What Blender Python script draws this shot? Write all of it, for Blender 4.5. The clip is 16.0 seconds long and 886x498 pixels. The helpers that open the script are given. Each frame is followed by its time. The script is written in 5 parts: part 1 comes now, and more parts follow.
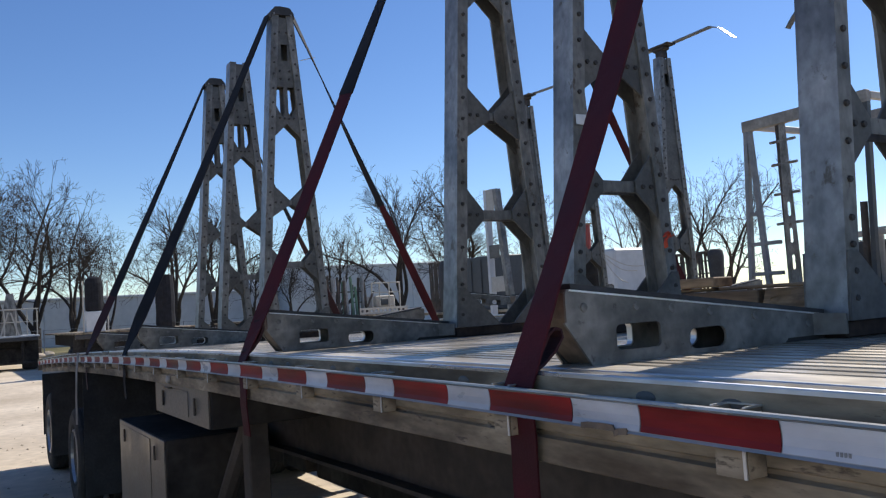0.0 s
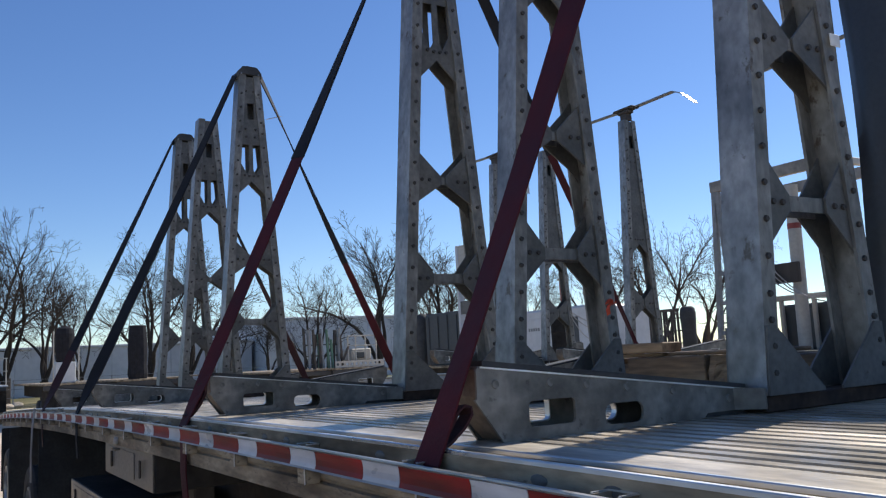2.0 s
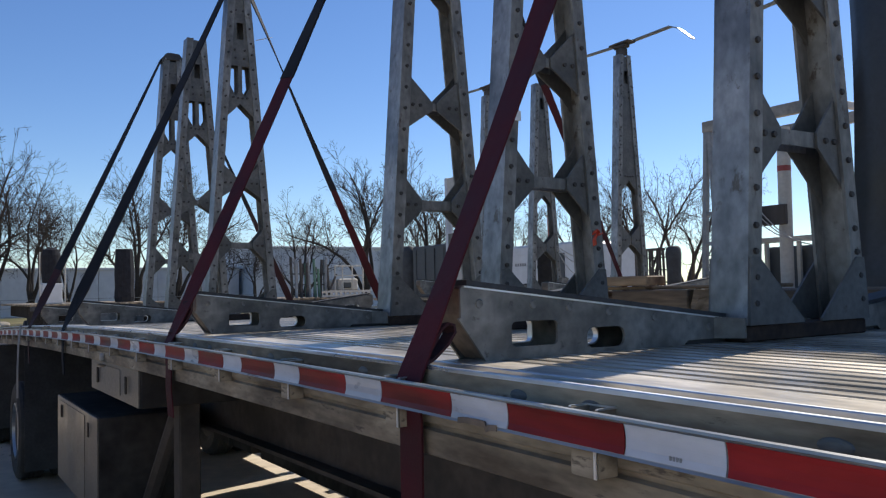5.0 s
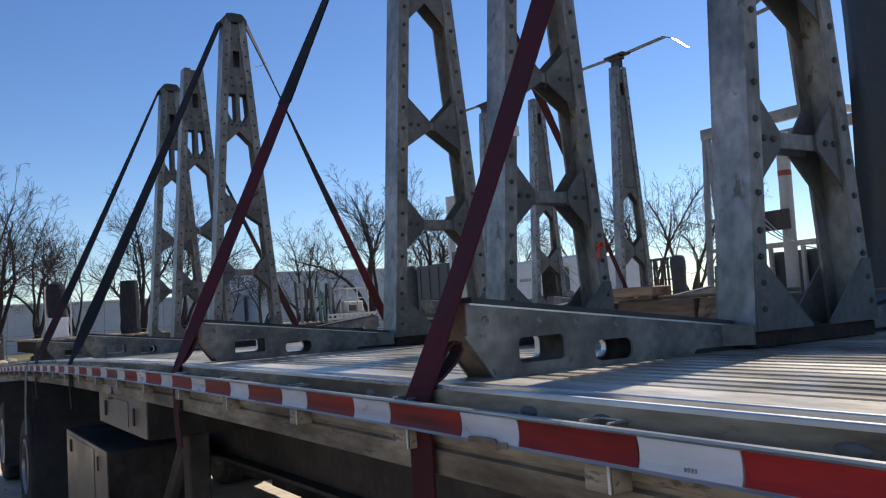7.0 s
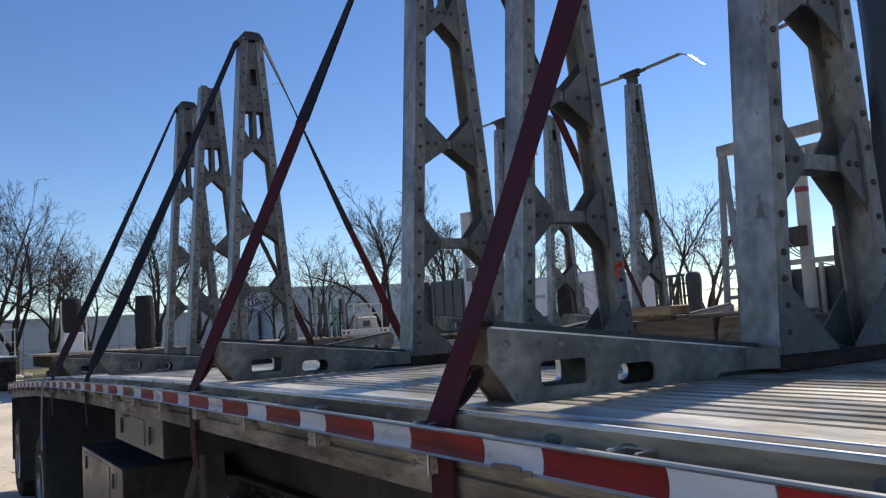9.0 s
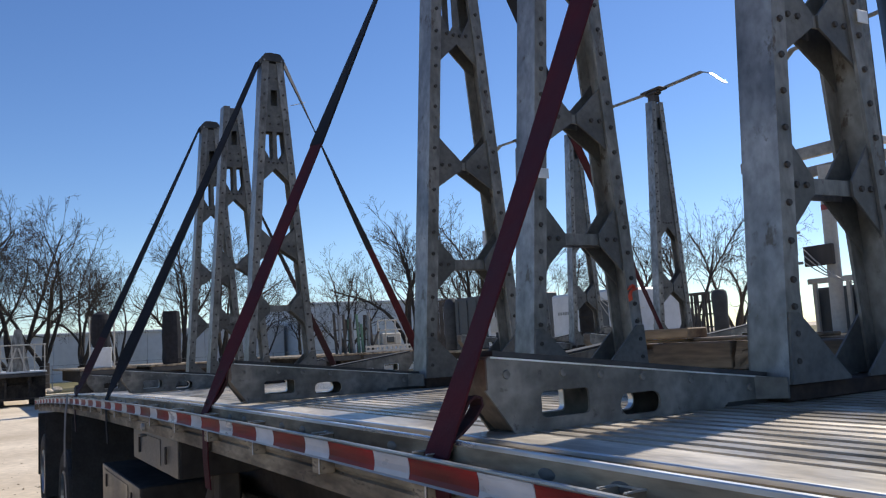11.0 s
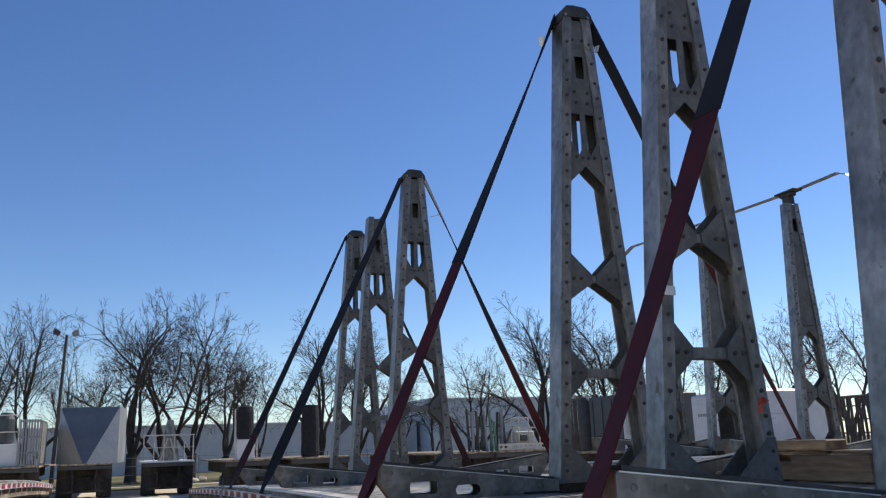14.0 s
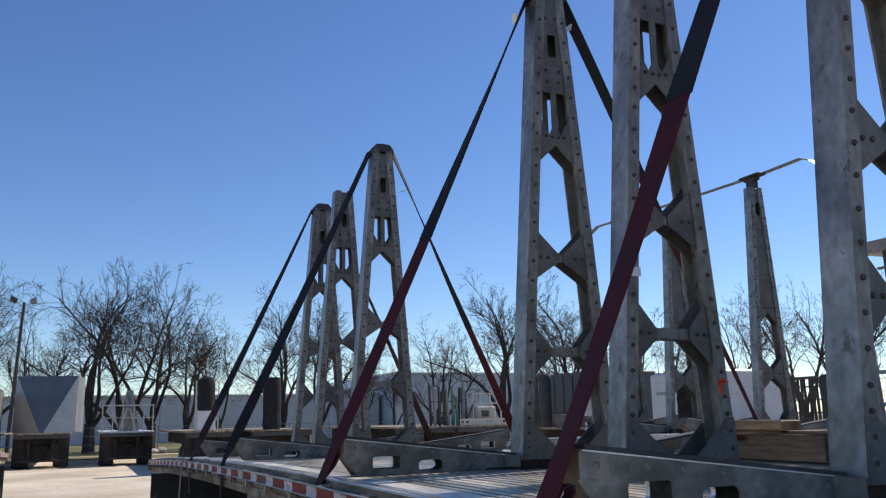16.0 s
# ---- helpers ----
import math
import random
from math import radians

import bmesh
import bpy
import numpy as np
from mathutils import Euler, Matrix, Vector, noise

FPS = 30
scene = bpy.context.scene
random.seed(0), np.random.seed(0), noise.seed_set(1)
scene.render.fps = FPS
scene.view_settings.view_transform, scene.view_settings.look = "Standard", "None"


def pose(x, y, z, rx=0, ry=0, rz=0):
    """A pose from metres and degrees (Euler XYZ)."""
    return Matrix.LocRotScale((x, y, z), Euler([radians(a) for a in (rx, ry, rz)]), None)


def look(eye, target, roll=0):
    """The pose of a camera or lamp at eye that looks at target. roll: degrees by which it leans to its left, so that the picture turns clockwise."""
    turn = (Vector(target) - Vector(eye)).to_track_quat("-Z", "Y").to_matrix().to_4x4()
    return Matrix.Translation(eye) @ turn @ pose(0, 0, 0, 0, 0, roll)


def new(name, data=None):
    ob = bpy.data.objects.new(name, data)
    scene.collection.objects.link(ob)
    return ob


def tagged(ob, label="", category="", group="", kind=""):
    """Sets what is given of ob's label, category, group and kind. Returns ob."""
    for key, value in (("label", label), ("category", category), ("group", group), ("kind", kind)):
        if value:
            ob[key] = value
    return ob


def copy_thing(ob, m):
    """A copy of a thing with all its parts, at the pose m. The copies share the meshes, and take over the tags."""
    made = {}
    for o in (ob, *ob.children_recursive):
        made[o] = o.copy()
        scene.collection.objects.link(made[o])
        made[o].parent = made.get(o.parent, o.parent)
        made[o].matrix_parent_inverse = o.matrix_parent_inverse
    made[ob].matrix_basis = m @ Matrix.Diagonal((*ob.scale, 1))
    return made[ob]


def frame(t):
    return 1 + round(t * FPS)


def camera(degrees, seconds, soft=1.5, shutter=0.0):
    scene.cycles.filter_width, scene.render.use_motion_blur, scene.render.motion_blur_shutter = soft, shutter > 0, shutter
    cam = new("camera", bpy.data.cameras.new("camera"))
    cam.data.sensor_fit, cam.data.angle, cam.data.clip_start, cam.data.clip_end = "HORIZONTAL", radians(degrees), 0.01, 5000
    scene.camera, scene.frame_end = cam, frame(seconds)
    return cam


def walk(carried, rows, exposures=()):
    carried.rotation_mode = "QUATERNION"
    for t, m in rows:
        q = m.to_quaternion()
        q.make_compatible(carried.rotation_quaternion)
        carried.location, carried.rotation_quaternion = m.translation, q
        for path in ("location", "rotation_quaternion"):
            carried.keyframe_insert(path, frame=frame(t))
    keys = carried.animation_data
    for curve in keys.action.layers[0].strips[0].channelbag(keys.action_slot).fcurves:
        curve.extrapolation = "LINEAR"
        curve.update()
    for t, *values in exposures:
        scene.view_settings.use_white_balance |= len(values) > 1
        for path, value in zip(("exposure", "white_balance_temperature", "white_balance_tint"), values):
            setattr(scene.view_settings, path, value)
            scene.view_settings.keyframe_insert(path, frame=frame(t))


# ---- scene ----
cam = camera(56.2, 16.0, soft=1.25)
PATH = [
    (0, (1.059, -0.989, 1.599), (-0.659, 0.027, 1.733), -3.6),
    (0.5, (1.075, -0.976, 1.603), (-0.63, 0.061, 1.741), -3.0),
    (1, (1.117, -0.939, 1.657), (-0.554, 0.137, 1.877), -2.8),
    (1.5, (1.174, -0.896, 1.668), (-0.456, 0.229, 1.939), -2.9),
    (2, (1.163, -0.874, 1.642), (-0.517, 0.181, 1.898), -3.1),
    (2.5, (1.133, -0.891, 1.637), (-0.65, -0.02, 1.889), -3.1),
    (3, (1.107, -0.922, 1.619), (-0.736, -0.174, 1.827), -3.3),
    (3.5, (1.102, -0.926, 1.617), (-0.734, -0.15, 1.775), -2.8),
    (4, (1.126, -0.911, 1.617), (-0.656, -0.009, 1.734), -1.5),
    (4.5, (1.158, -0.873, 1.609), (-0.538, 0.184, 1.685), -0.3),
    (7, (1.151, -0.863, 1.608), (-0.53, 0.21, 1.75), -3.7),
    (7.5, (1.155, -0.871, 1.609), (-0.52, 0.214, 1.74), -3.2),
    (8, (1.143, -0.873, 1.607), (-0.54, 0.2, 1.729), -3.2),
    (8.5, (1.134, -0.881, 1.611), (-0.561, 0.17, 1.76), -3.6),
    (8.7, (1.13, -0.878, 1.621), (-0.566, 0.169, 1.792), -3.7),
    (10.8, (1.155, -0.813, 1.638), (-0.54, 0.23, 1.837), -3.2),
    (11, (1.161, -0.818, 1.653), (-0.561, 0.175, 1.875), -3.3),
    (11.5, (1.197, -0.839, 1.646), (-0.569, 0.061, 1.91), -4.1),
    (12, (1.212, -0.922, 1.63), (-0.546, 0.001, 1.866), -1.9),
    (12.5, (1.228, -0.97, 1.619), (-0.545, -0.07, 1.835), 0.8),
    (13, (1.358, -0.998, 1.665), (-0.441, -0.207, 2.036), -0.4),
    (13.5, (1.433, -0.983, 1.691), (-0.373, -0.265, 2.164), -1.4),
    (14, (1.441, -0.971, 1.69), (-0.375, -0.271, 2.15), -2.0),
    (14.5, (1.44, -0.973, 1.693), (-0.369, -0.25, 2.143), -2.0),
    (15, (1.442, -0.978, 1.695), (-0.36, -0.23, 2.137), -2.0),
    (15.5, (1.43, -0.971, 1.693), (-0.363, -0.197, 2.127), -1.8),
    (16, (1.43, -0.977, 1.697), (-0.368, -0.197, 2.097), -1.2),
]
walk(cam, [(t, look(eye, target, roll)) for t, eye, target, roll in PATH])

# ---- light ----
SUN_ELEV, SUN_AZ = 43.0, 104.5   # degrees up, and from +x towards +y
sun_way = Vector((math.cos(radians(SUN_ELEV)) * math.cos(radians(SUN_AZ)), math.cos(radians(SUN_ELEV)) * math.sin(radians(SUN_AZ)), math.sin(radians(SUN_ELEV))))
world = bpy.data.worlds.new("sky")
scene.world = world
world.use_nodes = True
wt = world.node_tree
sky = wt.nodes.new("ShaderNodeTexSky")
sky.sky_type, sky.sun_disc = "NISHITA", False
sky.sun_elevation, sky.sun_rotation = radians(SUN_ELEV), radians(90 - SUN_AZ)
sky.air_density, sky.dust_density, sky.ozone_density = 1.0, 0.2, 3.5
sky.altitude = 900.0
bg = wt.nodes["Background"]
bg.inputs["Strength"].default_value = 0.135
deep = wt.nodes.new("ShaderNodeHueSaturation")
deep.inputs["Hue"].default_value, deep.inputs["Saturation"].default_value = 0.5085, 1.155
wt.links.new(sky.outputs[0], deep.inputs["Color"])
wt.links.new(deep.outputs[0], bg.inputs["Color"])
sun = new("sun", bpy.data.lights.new("sun", "SUN"))
sun.data.energy, sun.data.angle, sun.data.color = 5.0, radians(0.53), (1.0, 0.95, 0.87)
sun.matrix_world = look(sun_way * 60, (0, 0, 0))


# ---- materials ----
def material(name, base, rough=0.6, metal=0.0, vary=0.25, grain=30.0, blotch=3.0, bump=0.15, tint=None, random_piece=0.0, stretch=(1, 1, 1), spec=0.5, specks=None, speck_scale=16.0, speck_at=0.62):
    """A surface with colour variation at two scales, uneven gloss and fine relief."""
    m = bpy.data.materials.new(name)
    m.use_nodes = True
    nt = m.node_tree
    N, L = nt.nodes, nt.links
    b = N["Principled BSDF"]
    co = N.new("ShaderNodeTexCoord")
    mp = N.new("ShaderNodeMapping")
    mp.inputs["Scale"].default_value = stretch
    L.new(co.outputs["Object"], mp.inputs["Vector"])
    n1, n2 = N.new("ShaderNodeTexNoise"), N.new("ShaderNodeTexNoise")
    n1.inputs["Scale"].default_value, n1.inputs["Detail"].default_value = grain, 6
    n2.inputs["Scale"].default_value, n2.inputs["Detail"].default_value = blotch, 5
    for n in (n1, n2):
        L.new(mp.outputs[0], n.inputs["Vector"])
    ramp = N.new("ShaderNodeValToRGB")
    ramp.color_ramp.elements[0].position, ramp.color_ramp.elements[1].position = 0.36, 0.66
    lo = tuple(c * (1 - vary) for c in base)
    hi = tuple(min(1, c * (1 + vary)) for c in base) if tint is None else tint
    ramp.color_ramp.elements[0].color, ramp.color_ramp.elements[1].color = (*lo, 1), (*hi, 1)
    L.new(n2.outputs["Fac"], ramp.inputs[0])
    mul = N.new("ShaderNodeMix")
    mul.data_type, mul.blend_type = "RGBA", "MULTIPLY"
    mul.inputs[0].default_value = 1.0
    g = N.new("ShaderNodeMapRange")
    g.inputs["From Min"].default_value, g.inputs["From Max"].default_value = 0.3, 0.7
    g.inputs["To Min"].default_value, g.inputs["To Max"].default_value = 1 - vary * 0.7, 1 + vary * 0.5
    L.new(n1.outputs["Fac"], g.inputs["Value"])
    L.new(ramp.outputs[0], mul.inputs[6])
    L.new(g.outputs[0], mul.inputs[7])
    out = mul.outputs[2]
    if random_piece:
        info = N.new("ShaderNodeObjectInfo")
        rr = N.new("ShaderNodeMapRange")
        rr.inputs["To Min"].default_value, rr.inputs["To Max"].default_value = 1 - random_piece, 1 + random_piece
        L.new(info.outputs["Random"], rr.inputs["Value"])
        m2 = N.new("ShaderNodeMix")
        m2.data_type, m2.blend_type = "RGBA", "MULTIPLY"
        m2.inputs[0].default_value = 1.0
        L.new(out, m2.inputs[6])
        L.new(rr.outputs[0], m2.inputs[7])
        out = m2.outputs[2]
    if specks:
        n3 = N.new("ShaderNodeTexNoise")
        n3.inputs["Scale"].default_value, n3.inputs["Detail"].default_value, n3.inputs["Roughness"].default_value = speck_scale, 8, 0.7
        L.new(mp.outputs[0], n3.inputs["Vector"])
        cut = N.new("ShaderNodeMapRange")
        cut.inputs["From Min"].default_value, cut.inputs["From Max"].default_value = speck_at, speck_at + 0.07
        cut.inputs["To Max"].default_value = 0.85
        L.new(n3.outputs["Fac"], cut.inputs["Value"])
        m3 = N.new("ShaderNodeMix")
        m3.data_type = "RGBA"
        m3.inputs[7].default_value = (*specks, 1)
        L.new(cut.outputs[0], m3.inputs[0])
        L.new(out, m3.inputs[6])
        out = m3.outputs[2]
    L.new(out, b.inputs["Base Color"])
    rg = N.new("ShaderNodeMapRange")
    rg.inputs["From Min"].default_value, rg.inputs["From Max"].default_value = 0.3, 0.7
    rg.inputs["To Min"].default_value, rg.inputs["To Max"].default_value = max(0.05, rough - 0.12), min(1, rough + 0.12)
    L.new(n2.outputs["Fac"], rg.inputs["Value"])
    L.new(rg.outputs[0], b.inputs["Roughness"])
    b.inputs["Metallic"].default_value = metal
    b.inputs["Specular IOR Level"].default_value = spec
    if bump:
        bp = N.new("ShaderNodeBump")
        bp.inputs["Strength"].default_value, bp.inputs["Distance"].default_value = bump, 0.004
        L.new(n1.outputs["Fac"], bp.inputs["Height"])
        L.new(bp.outputs[0], b.inputs["Normal"])
    return m


M = dict(
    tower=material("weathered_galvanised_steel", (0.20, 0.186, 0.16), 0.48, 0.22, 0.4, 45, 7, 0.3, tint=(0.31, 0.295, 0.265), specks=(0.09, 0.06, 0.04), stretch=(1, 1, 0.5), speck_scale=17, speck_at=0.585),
    # outer web faces made paler and glossier for the sky's sheen on them
    web=material("sky_sheen_channel_web", (0.25, 0.246, 0.24), 0.4, 0.4, 0.4, 45, 6, 0.25, tint=(0.41, 0.405, 0.395), specks=(0.11, 0.085, 0.06), stretch=(1, 1, 0.5), speck_scale=17, speck_at=0.59),
    gusset=material("dark_zinc_gusset_plate", (0.13, 0.122, 0.106), 0.55, 0.08, 0.3, 50, 5, 0.12, tint=(0.17, 0.163, 0.145), specks=(0.07, 0.05, 0.035), speck_scale=10, speck_at=0.64),
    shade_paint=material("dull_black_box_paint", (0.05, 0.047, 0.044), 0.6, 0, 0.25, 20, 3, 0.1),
    foot=material("scuffed_galvanised_plate", (0.16, 0.149, 0.129), 0.48, 0.15, 0.42, 30, 7, 0.25, tint=(0.255, 0.238, 0.206), specks=(0.06, 0.052, 0.045), speck_scale=22, speck_at=0.6),
    bolt=material("dark_bolt_steel", (0.085, 0.075, 0.066), 0.6, 0.6, 0.2, 80, 20, 0.1),
    sill=material("dark_rusty_brown_steel", (0.045, 0.031, 0.025), 0.85, 0.0, 0.4, 40, 8, 0.25, tint=(0.075, 0.05, 0.036), spec=0.3),
    rubber=material("black_rubber", (0.045, 0.045, 0.045), 0.75, 0, 0.3, 40, 6, 0.2),
    # edge planks coloured paler than the deck to carry their sunlit look
    edge_plank=material("sun_paled_aluminium_plank", (0.60, 0.515, 0.405), 0.42, 0.2, 0.35, 60, 5, 0.2, tint=(0.80, 0.705, 0.565), specks=(0.12, 0.1, 0.08), speck_scale=8, speck_at=0.63, stretch=(0.3, 1, 1)),
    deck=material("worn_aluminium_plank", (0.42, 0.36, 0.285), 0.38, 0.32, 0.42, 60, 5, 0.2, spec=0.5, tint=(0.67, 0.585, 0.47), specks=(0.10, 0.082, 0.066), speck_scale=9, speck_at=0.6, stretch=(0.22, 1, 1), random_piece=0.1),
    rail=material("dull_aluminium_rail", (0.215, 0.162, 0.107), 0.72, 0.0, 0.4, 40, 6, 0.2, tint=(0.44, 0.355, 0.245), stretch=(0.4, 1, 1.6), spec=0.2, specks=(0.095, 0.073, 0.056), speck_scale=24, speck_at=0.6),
    lip=material("bright_aluminium_edge", (0.7, 0.7, 0.69), 0.35, 0.8, 0.18, 40, 6, 0.1, stretch=(0.3, 1, 1)),
    red_tape=material("red_reflective_tape", (0.20, 0.006, 0.010), 0.5, 0, 0.4, 20, 9, 0.05, tint=(0.33, 0.018, 0.018), spec=0.25, random_piece=0.25, specks=(0.34, 0.15, 0.14), stretch=(0.22, 1, 1), speck_scale=26, speck_at=0.66),
    white_tape=material("white_reflective_tape", (0.5, 0.51, 0.54), 0.35, 0, 0.18, 20, 9, 0.05, tint=(0.62, 0.63, 0.66), random_piece=0.12, specks=(0.25, 0.23, 0.22), stretch=(0.4, 1, 1), speck_scale=24, speck_at=0.61),
    frame=material("dusty_black_frame_steel", (0.07, 0.06, 0.053), 0.7, 0, 0.3, 20, 4, 0.15, tint=(0.105, 0.088, 0.074), spec=0.35),
    tyre=material("tyre_rubber", (0.04, 0.039, 0.038), 0.85, 0, 0.3, 30, 5, 0.2, tint=(0.065, 0.061, 0.056)),
    rub=material("rubbed_aluminium_rail", (0.42, 0.41, 0.39), 0.42, 0.7, 0.3, 30, 7, 0.15, stretch=(0.25, 1, 1), specks=(0.1, 0.08, 0.065), speck_scale=14, speck_at=0.6),
    green_paint=material("faded_green_paint", (0.09, 0.17, 0.12), 0.5, 0, 0.25, 15, 3, 0.08),
    # black deepened to stand for the shade under trailers and boxes
    under=material("shade_black_steel", (0.045, 0.041, 0.038), 0.85, 0, 0.4, 12, 2, 0.3, tint=(0.07, 0.062, 0.055), spec=0.12),
    # paler copy of the tyre rubber for treads lying in sunlight
    tyre_sunlit=material("sunlit_tyre_rubber", (0.06, 0.058, 0.055), 0.85, 0, 0.3, 30, 5, 0.2, tint=(0.1, 0.095, 0.085)),
    rim=material("polished_alloy_rim", (0.45, 0.45, 0.45), 0.4, 0.9, 0.15, 40, 6, 0.05),
    toolbox=material("dull_aluminium_box", (0.15, 0.138, 0.122), 0.4, 0.1, 0.35, 60, 5, 0.15),
    webbing_red=material("maroon_strap_webbing", (0.072, 0.0125, 0.0165), 0.75, 0, 0.25, 220, 6, 0.3, spec=0.2, stretch=(1, 1, 1)),
    webbing_dark=material("dark_maroon_webbing", (0.035, 0.008, 0.01), 0.8, 0, 0.3, 220, 6, 0.3),
    # copy of the red webbing for the far strap, tuned to its sunlit look
    webbing_bright=material("sunlit_red_strap_webbing", (0.062, 0.008, 0.012), 0.75, 0, 0.25, 220, 6, 0.3, spec=0.2),
    webbing_black=material("black_strap_webbing", (0.022, 0.022, 0.026), 0.8, 0, 0.25, 220, 6, 0.3, spec=0.15),
    white=material("white_plastic", (0.78, 0.78, 0.76), 0.4, 0, 0.08, 20, 5, 0.05),
    lumber=material("sawn_timber", (0.19, 0.118, 0.068), 0.75, 0, 0.5, 55, 5, 0.35, tint=(0.33, 0.22, 0.125), random_piece=0.25, stretch=(0.12, 1, 1), specks=(0.07, 0.045, 0.03), speck_scale=12, speck_at=0.62),
    tarp=material("dark_grey_tarpaulin", (0.03, 0.032, 0.037), 0.42, 0, 0.3, 30, 2, 0.3),
    slate=material("sky_reflection_panel", (0.12, 0.135, 0.155), 0.4, 0.2, 0.1, 8, 1, 0.03),
    gravel=material("pale_crushed_limestone", (0.62, 0.50, 0.36), 0.95, 0, 0.2, 5, 0.22, 0.6, tint=(0.76, 0.64, 0.49), spec=0.2),
    grass=material("dry_winter_grass", (0.16, 0.15, 0.06), 0.9, 0, 0.35, 4, 0.2, 0.6, tint=(0.24, 0.2, 0.1), spec=0.2),
    bark=material("grey_brown_bark", (0.055, 0.046, 0.041), 0.9, 0, 0.3, 8, 1, 0.3, spec=0.2),
    wall=material("pale_metal_cladding", (0.58, 0.585, 0.59), 0.6, 0.1, 0.1, 2, 0.15, 0.1),
    wall2=material("white_metal_cladding", (0.6, 0.62, 0.64), 0.6, 0.1, 0.08, 2, 0.15, 0.1),
    steel_white=material("chalky_cream_paint", (0.55, 0.52, 0.46), 0.5, 0, 0.15, 20, 3, 0.08, tint=(0.45, 0.41, 0.35)),
    steel_cream=material("dull_cream_paint", (0.27, 0.245, 0.21), 0.55, 0, 0.25, 20, 4, 0.1, tint=(0.36, 0.33, 0.285)),
    steel_grey=material("grey_painted_steel", (0.24, 0.245, 0.25), 0.55, 0.2, 0.2, 20, 3, 0.08),
    nose=material("dull_aluminium_sheet", (0.33, 0.325, 0.315), 0.42, 0.6, 0.1, 8, 1, 0.03),
    dark_box=material("dark_green_grey_paint", (0.05, 0.056, 0.06), 0.5, 0, 0.2, 10, 1, 0.1),
    tank=material("white_tank_paint", (0.55, 0.56, 0.57), 0.45, 0, 0.08, 8, 1, 0.05),
    red_paint=material("faded_red_paint", (0.3, 0.05, 0.04), 0.5, 0, 0.3, 10, 2, 0.1),
    orange=material("orange_plastic_ribbon", (0.75, 0.09, 0.035), 0.5, 0, 0.1, 20, 5, 0.05),
    wood_pole=material("creosoted_pole", (0.065, 0.055, 0.047), 0.85, 0, 0.3, 12, 2, 0.3, stretch=(1, 1, 0.1)),
    stone=material("limestone_pebbles", (0.33, 0.27, 0.2), 0.95, 0, 0.35, 12, 2, 0.2, spec=0.2),
    rust=material("rust_stained_plate", (0.20, 0.135, 0.085), 0.75, 0.1, 0.35, 40, 8, 0.2, tint=(0.27, 0.2, 0.14)),
    glint=material("sun_glint_bar_end", (0.9, 0.9, 0.88), 0.3, 1.0, 0.05, 20, 5, 0.02),
)


# ---- building tools ----
def part(name, bm, mat, parent=None, label="", smooth=False):
    me = bpy.data.meshes.new(name)
    bmesh.ops.recalc_face_normals(bm, faces=bm.faces)
    bm.to_mesh(me)
    bm.free()
    me.materials.append(M[mat])
    if smooth:
        for p in me.polygons:
            p.use_smooth = True
    ob = new(name, me)
    if parent is not None:
        ob.parent = parent
    if label:
        tagged(ob, label)
    return ob


def share(name, me, parent, m):
    ob = new(name, me)
    ob.parent = parent
    ob.matrix_basis = m
    return ob


def thing(name, label, category, m=None, group="", kind=""):
    ob = new(name)
    ob.empty_display_size = 0.1
    if m is not None:
        ob.matrix_basis = m
    return tagged(ob, label, category, group, kind)


def hexa(bm, c):
    """A six-sided solid from eight corners: four below, four above, both in the same turn."""
    v = [bm.verts.new(p) for p in c]
    for f in ((3, 2, 1, 0), (4, 5, 6, 7), (0, 1, 5, 4), (1, 2, 6, 5), (2, 3, 7, 6), (3, 0, 4, 7)):
        bm.faces.new([v[i] for i in f])
    return v


def box(bm, x0, x1, y0, y1, z0, z1):
    return hexa(bm, [(x0, y0, z0), (x1, y0, z0), (x1, y1, z0), (x0, y1, z0), (x0, y0, z1), (x1, y0, z1), (x1, y1, z1), (x0, y1, z1)])


def rounded(bm, width=0.004, segments=1):
    bmesh.ops.bevel(bm, geom=list(bm.edges), offset=width, segments=segments, affect="EDGES", profile=0.5)
    return bm


def boxed(x0, x1, y0, y1, z0, z1, bevel=0.004):
    bm = bmesh.new()
    box(bm, x0, x1, y0, y1, z0, z1)
    return rounded(bm, bevel) if bevel else bm


def plate(bm, outer, x0, x1, holes=()):
    """A flat plate in the y-z plane, from x0 to x1, with holes right through it."""
    faces_edges, verts = [], []
    for loop in (outer, *holes):
        vs = [bm.verts.new((x0, y, z)) for y, z in loop]
        verts += vs
        faces_edges += [bm.edges.new((vs[i], vs[(i + 1) % len(vs)])) for i in range(len(vs))]
    made = bmesh.ops.triangle_fill(bm, use_beauty=True, use_dissolve=False, edges=faces_edges)
    faces = [g for g in made["geom"] if isinstance(g, bmesh.types.BMFace)]
    ext = bmesh.ops.extrude_face_region(bm, geom=faces)
    bmesh.ops.translate(bm, verts=[g for g in ext["geom"] if isinstance(g, bmesh.types.BMVert)], vec=(x1 - x0, 0, 0))


def slot(y0, y1, z0, z1, r, n=4):
    """A slot's outline with rounded corners."""
    pts = []
    for cy, cz, a0 in ((y1 - r, z1 - r, 0), (y0 + r, z1 - r, 90), (y0 + r, z0 + r, 180), (y1 - r, z0 + r, 270)):
        for k in range(n + 1):
            a = radians(a0 + 90 * k / n)
            pts.append((cy + r * math.cos(a), cz + r * math.sin(a)))
    return pts


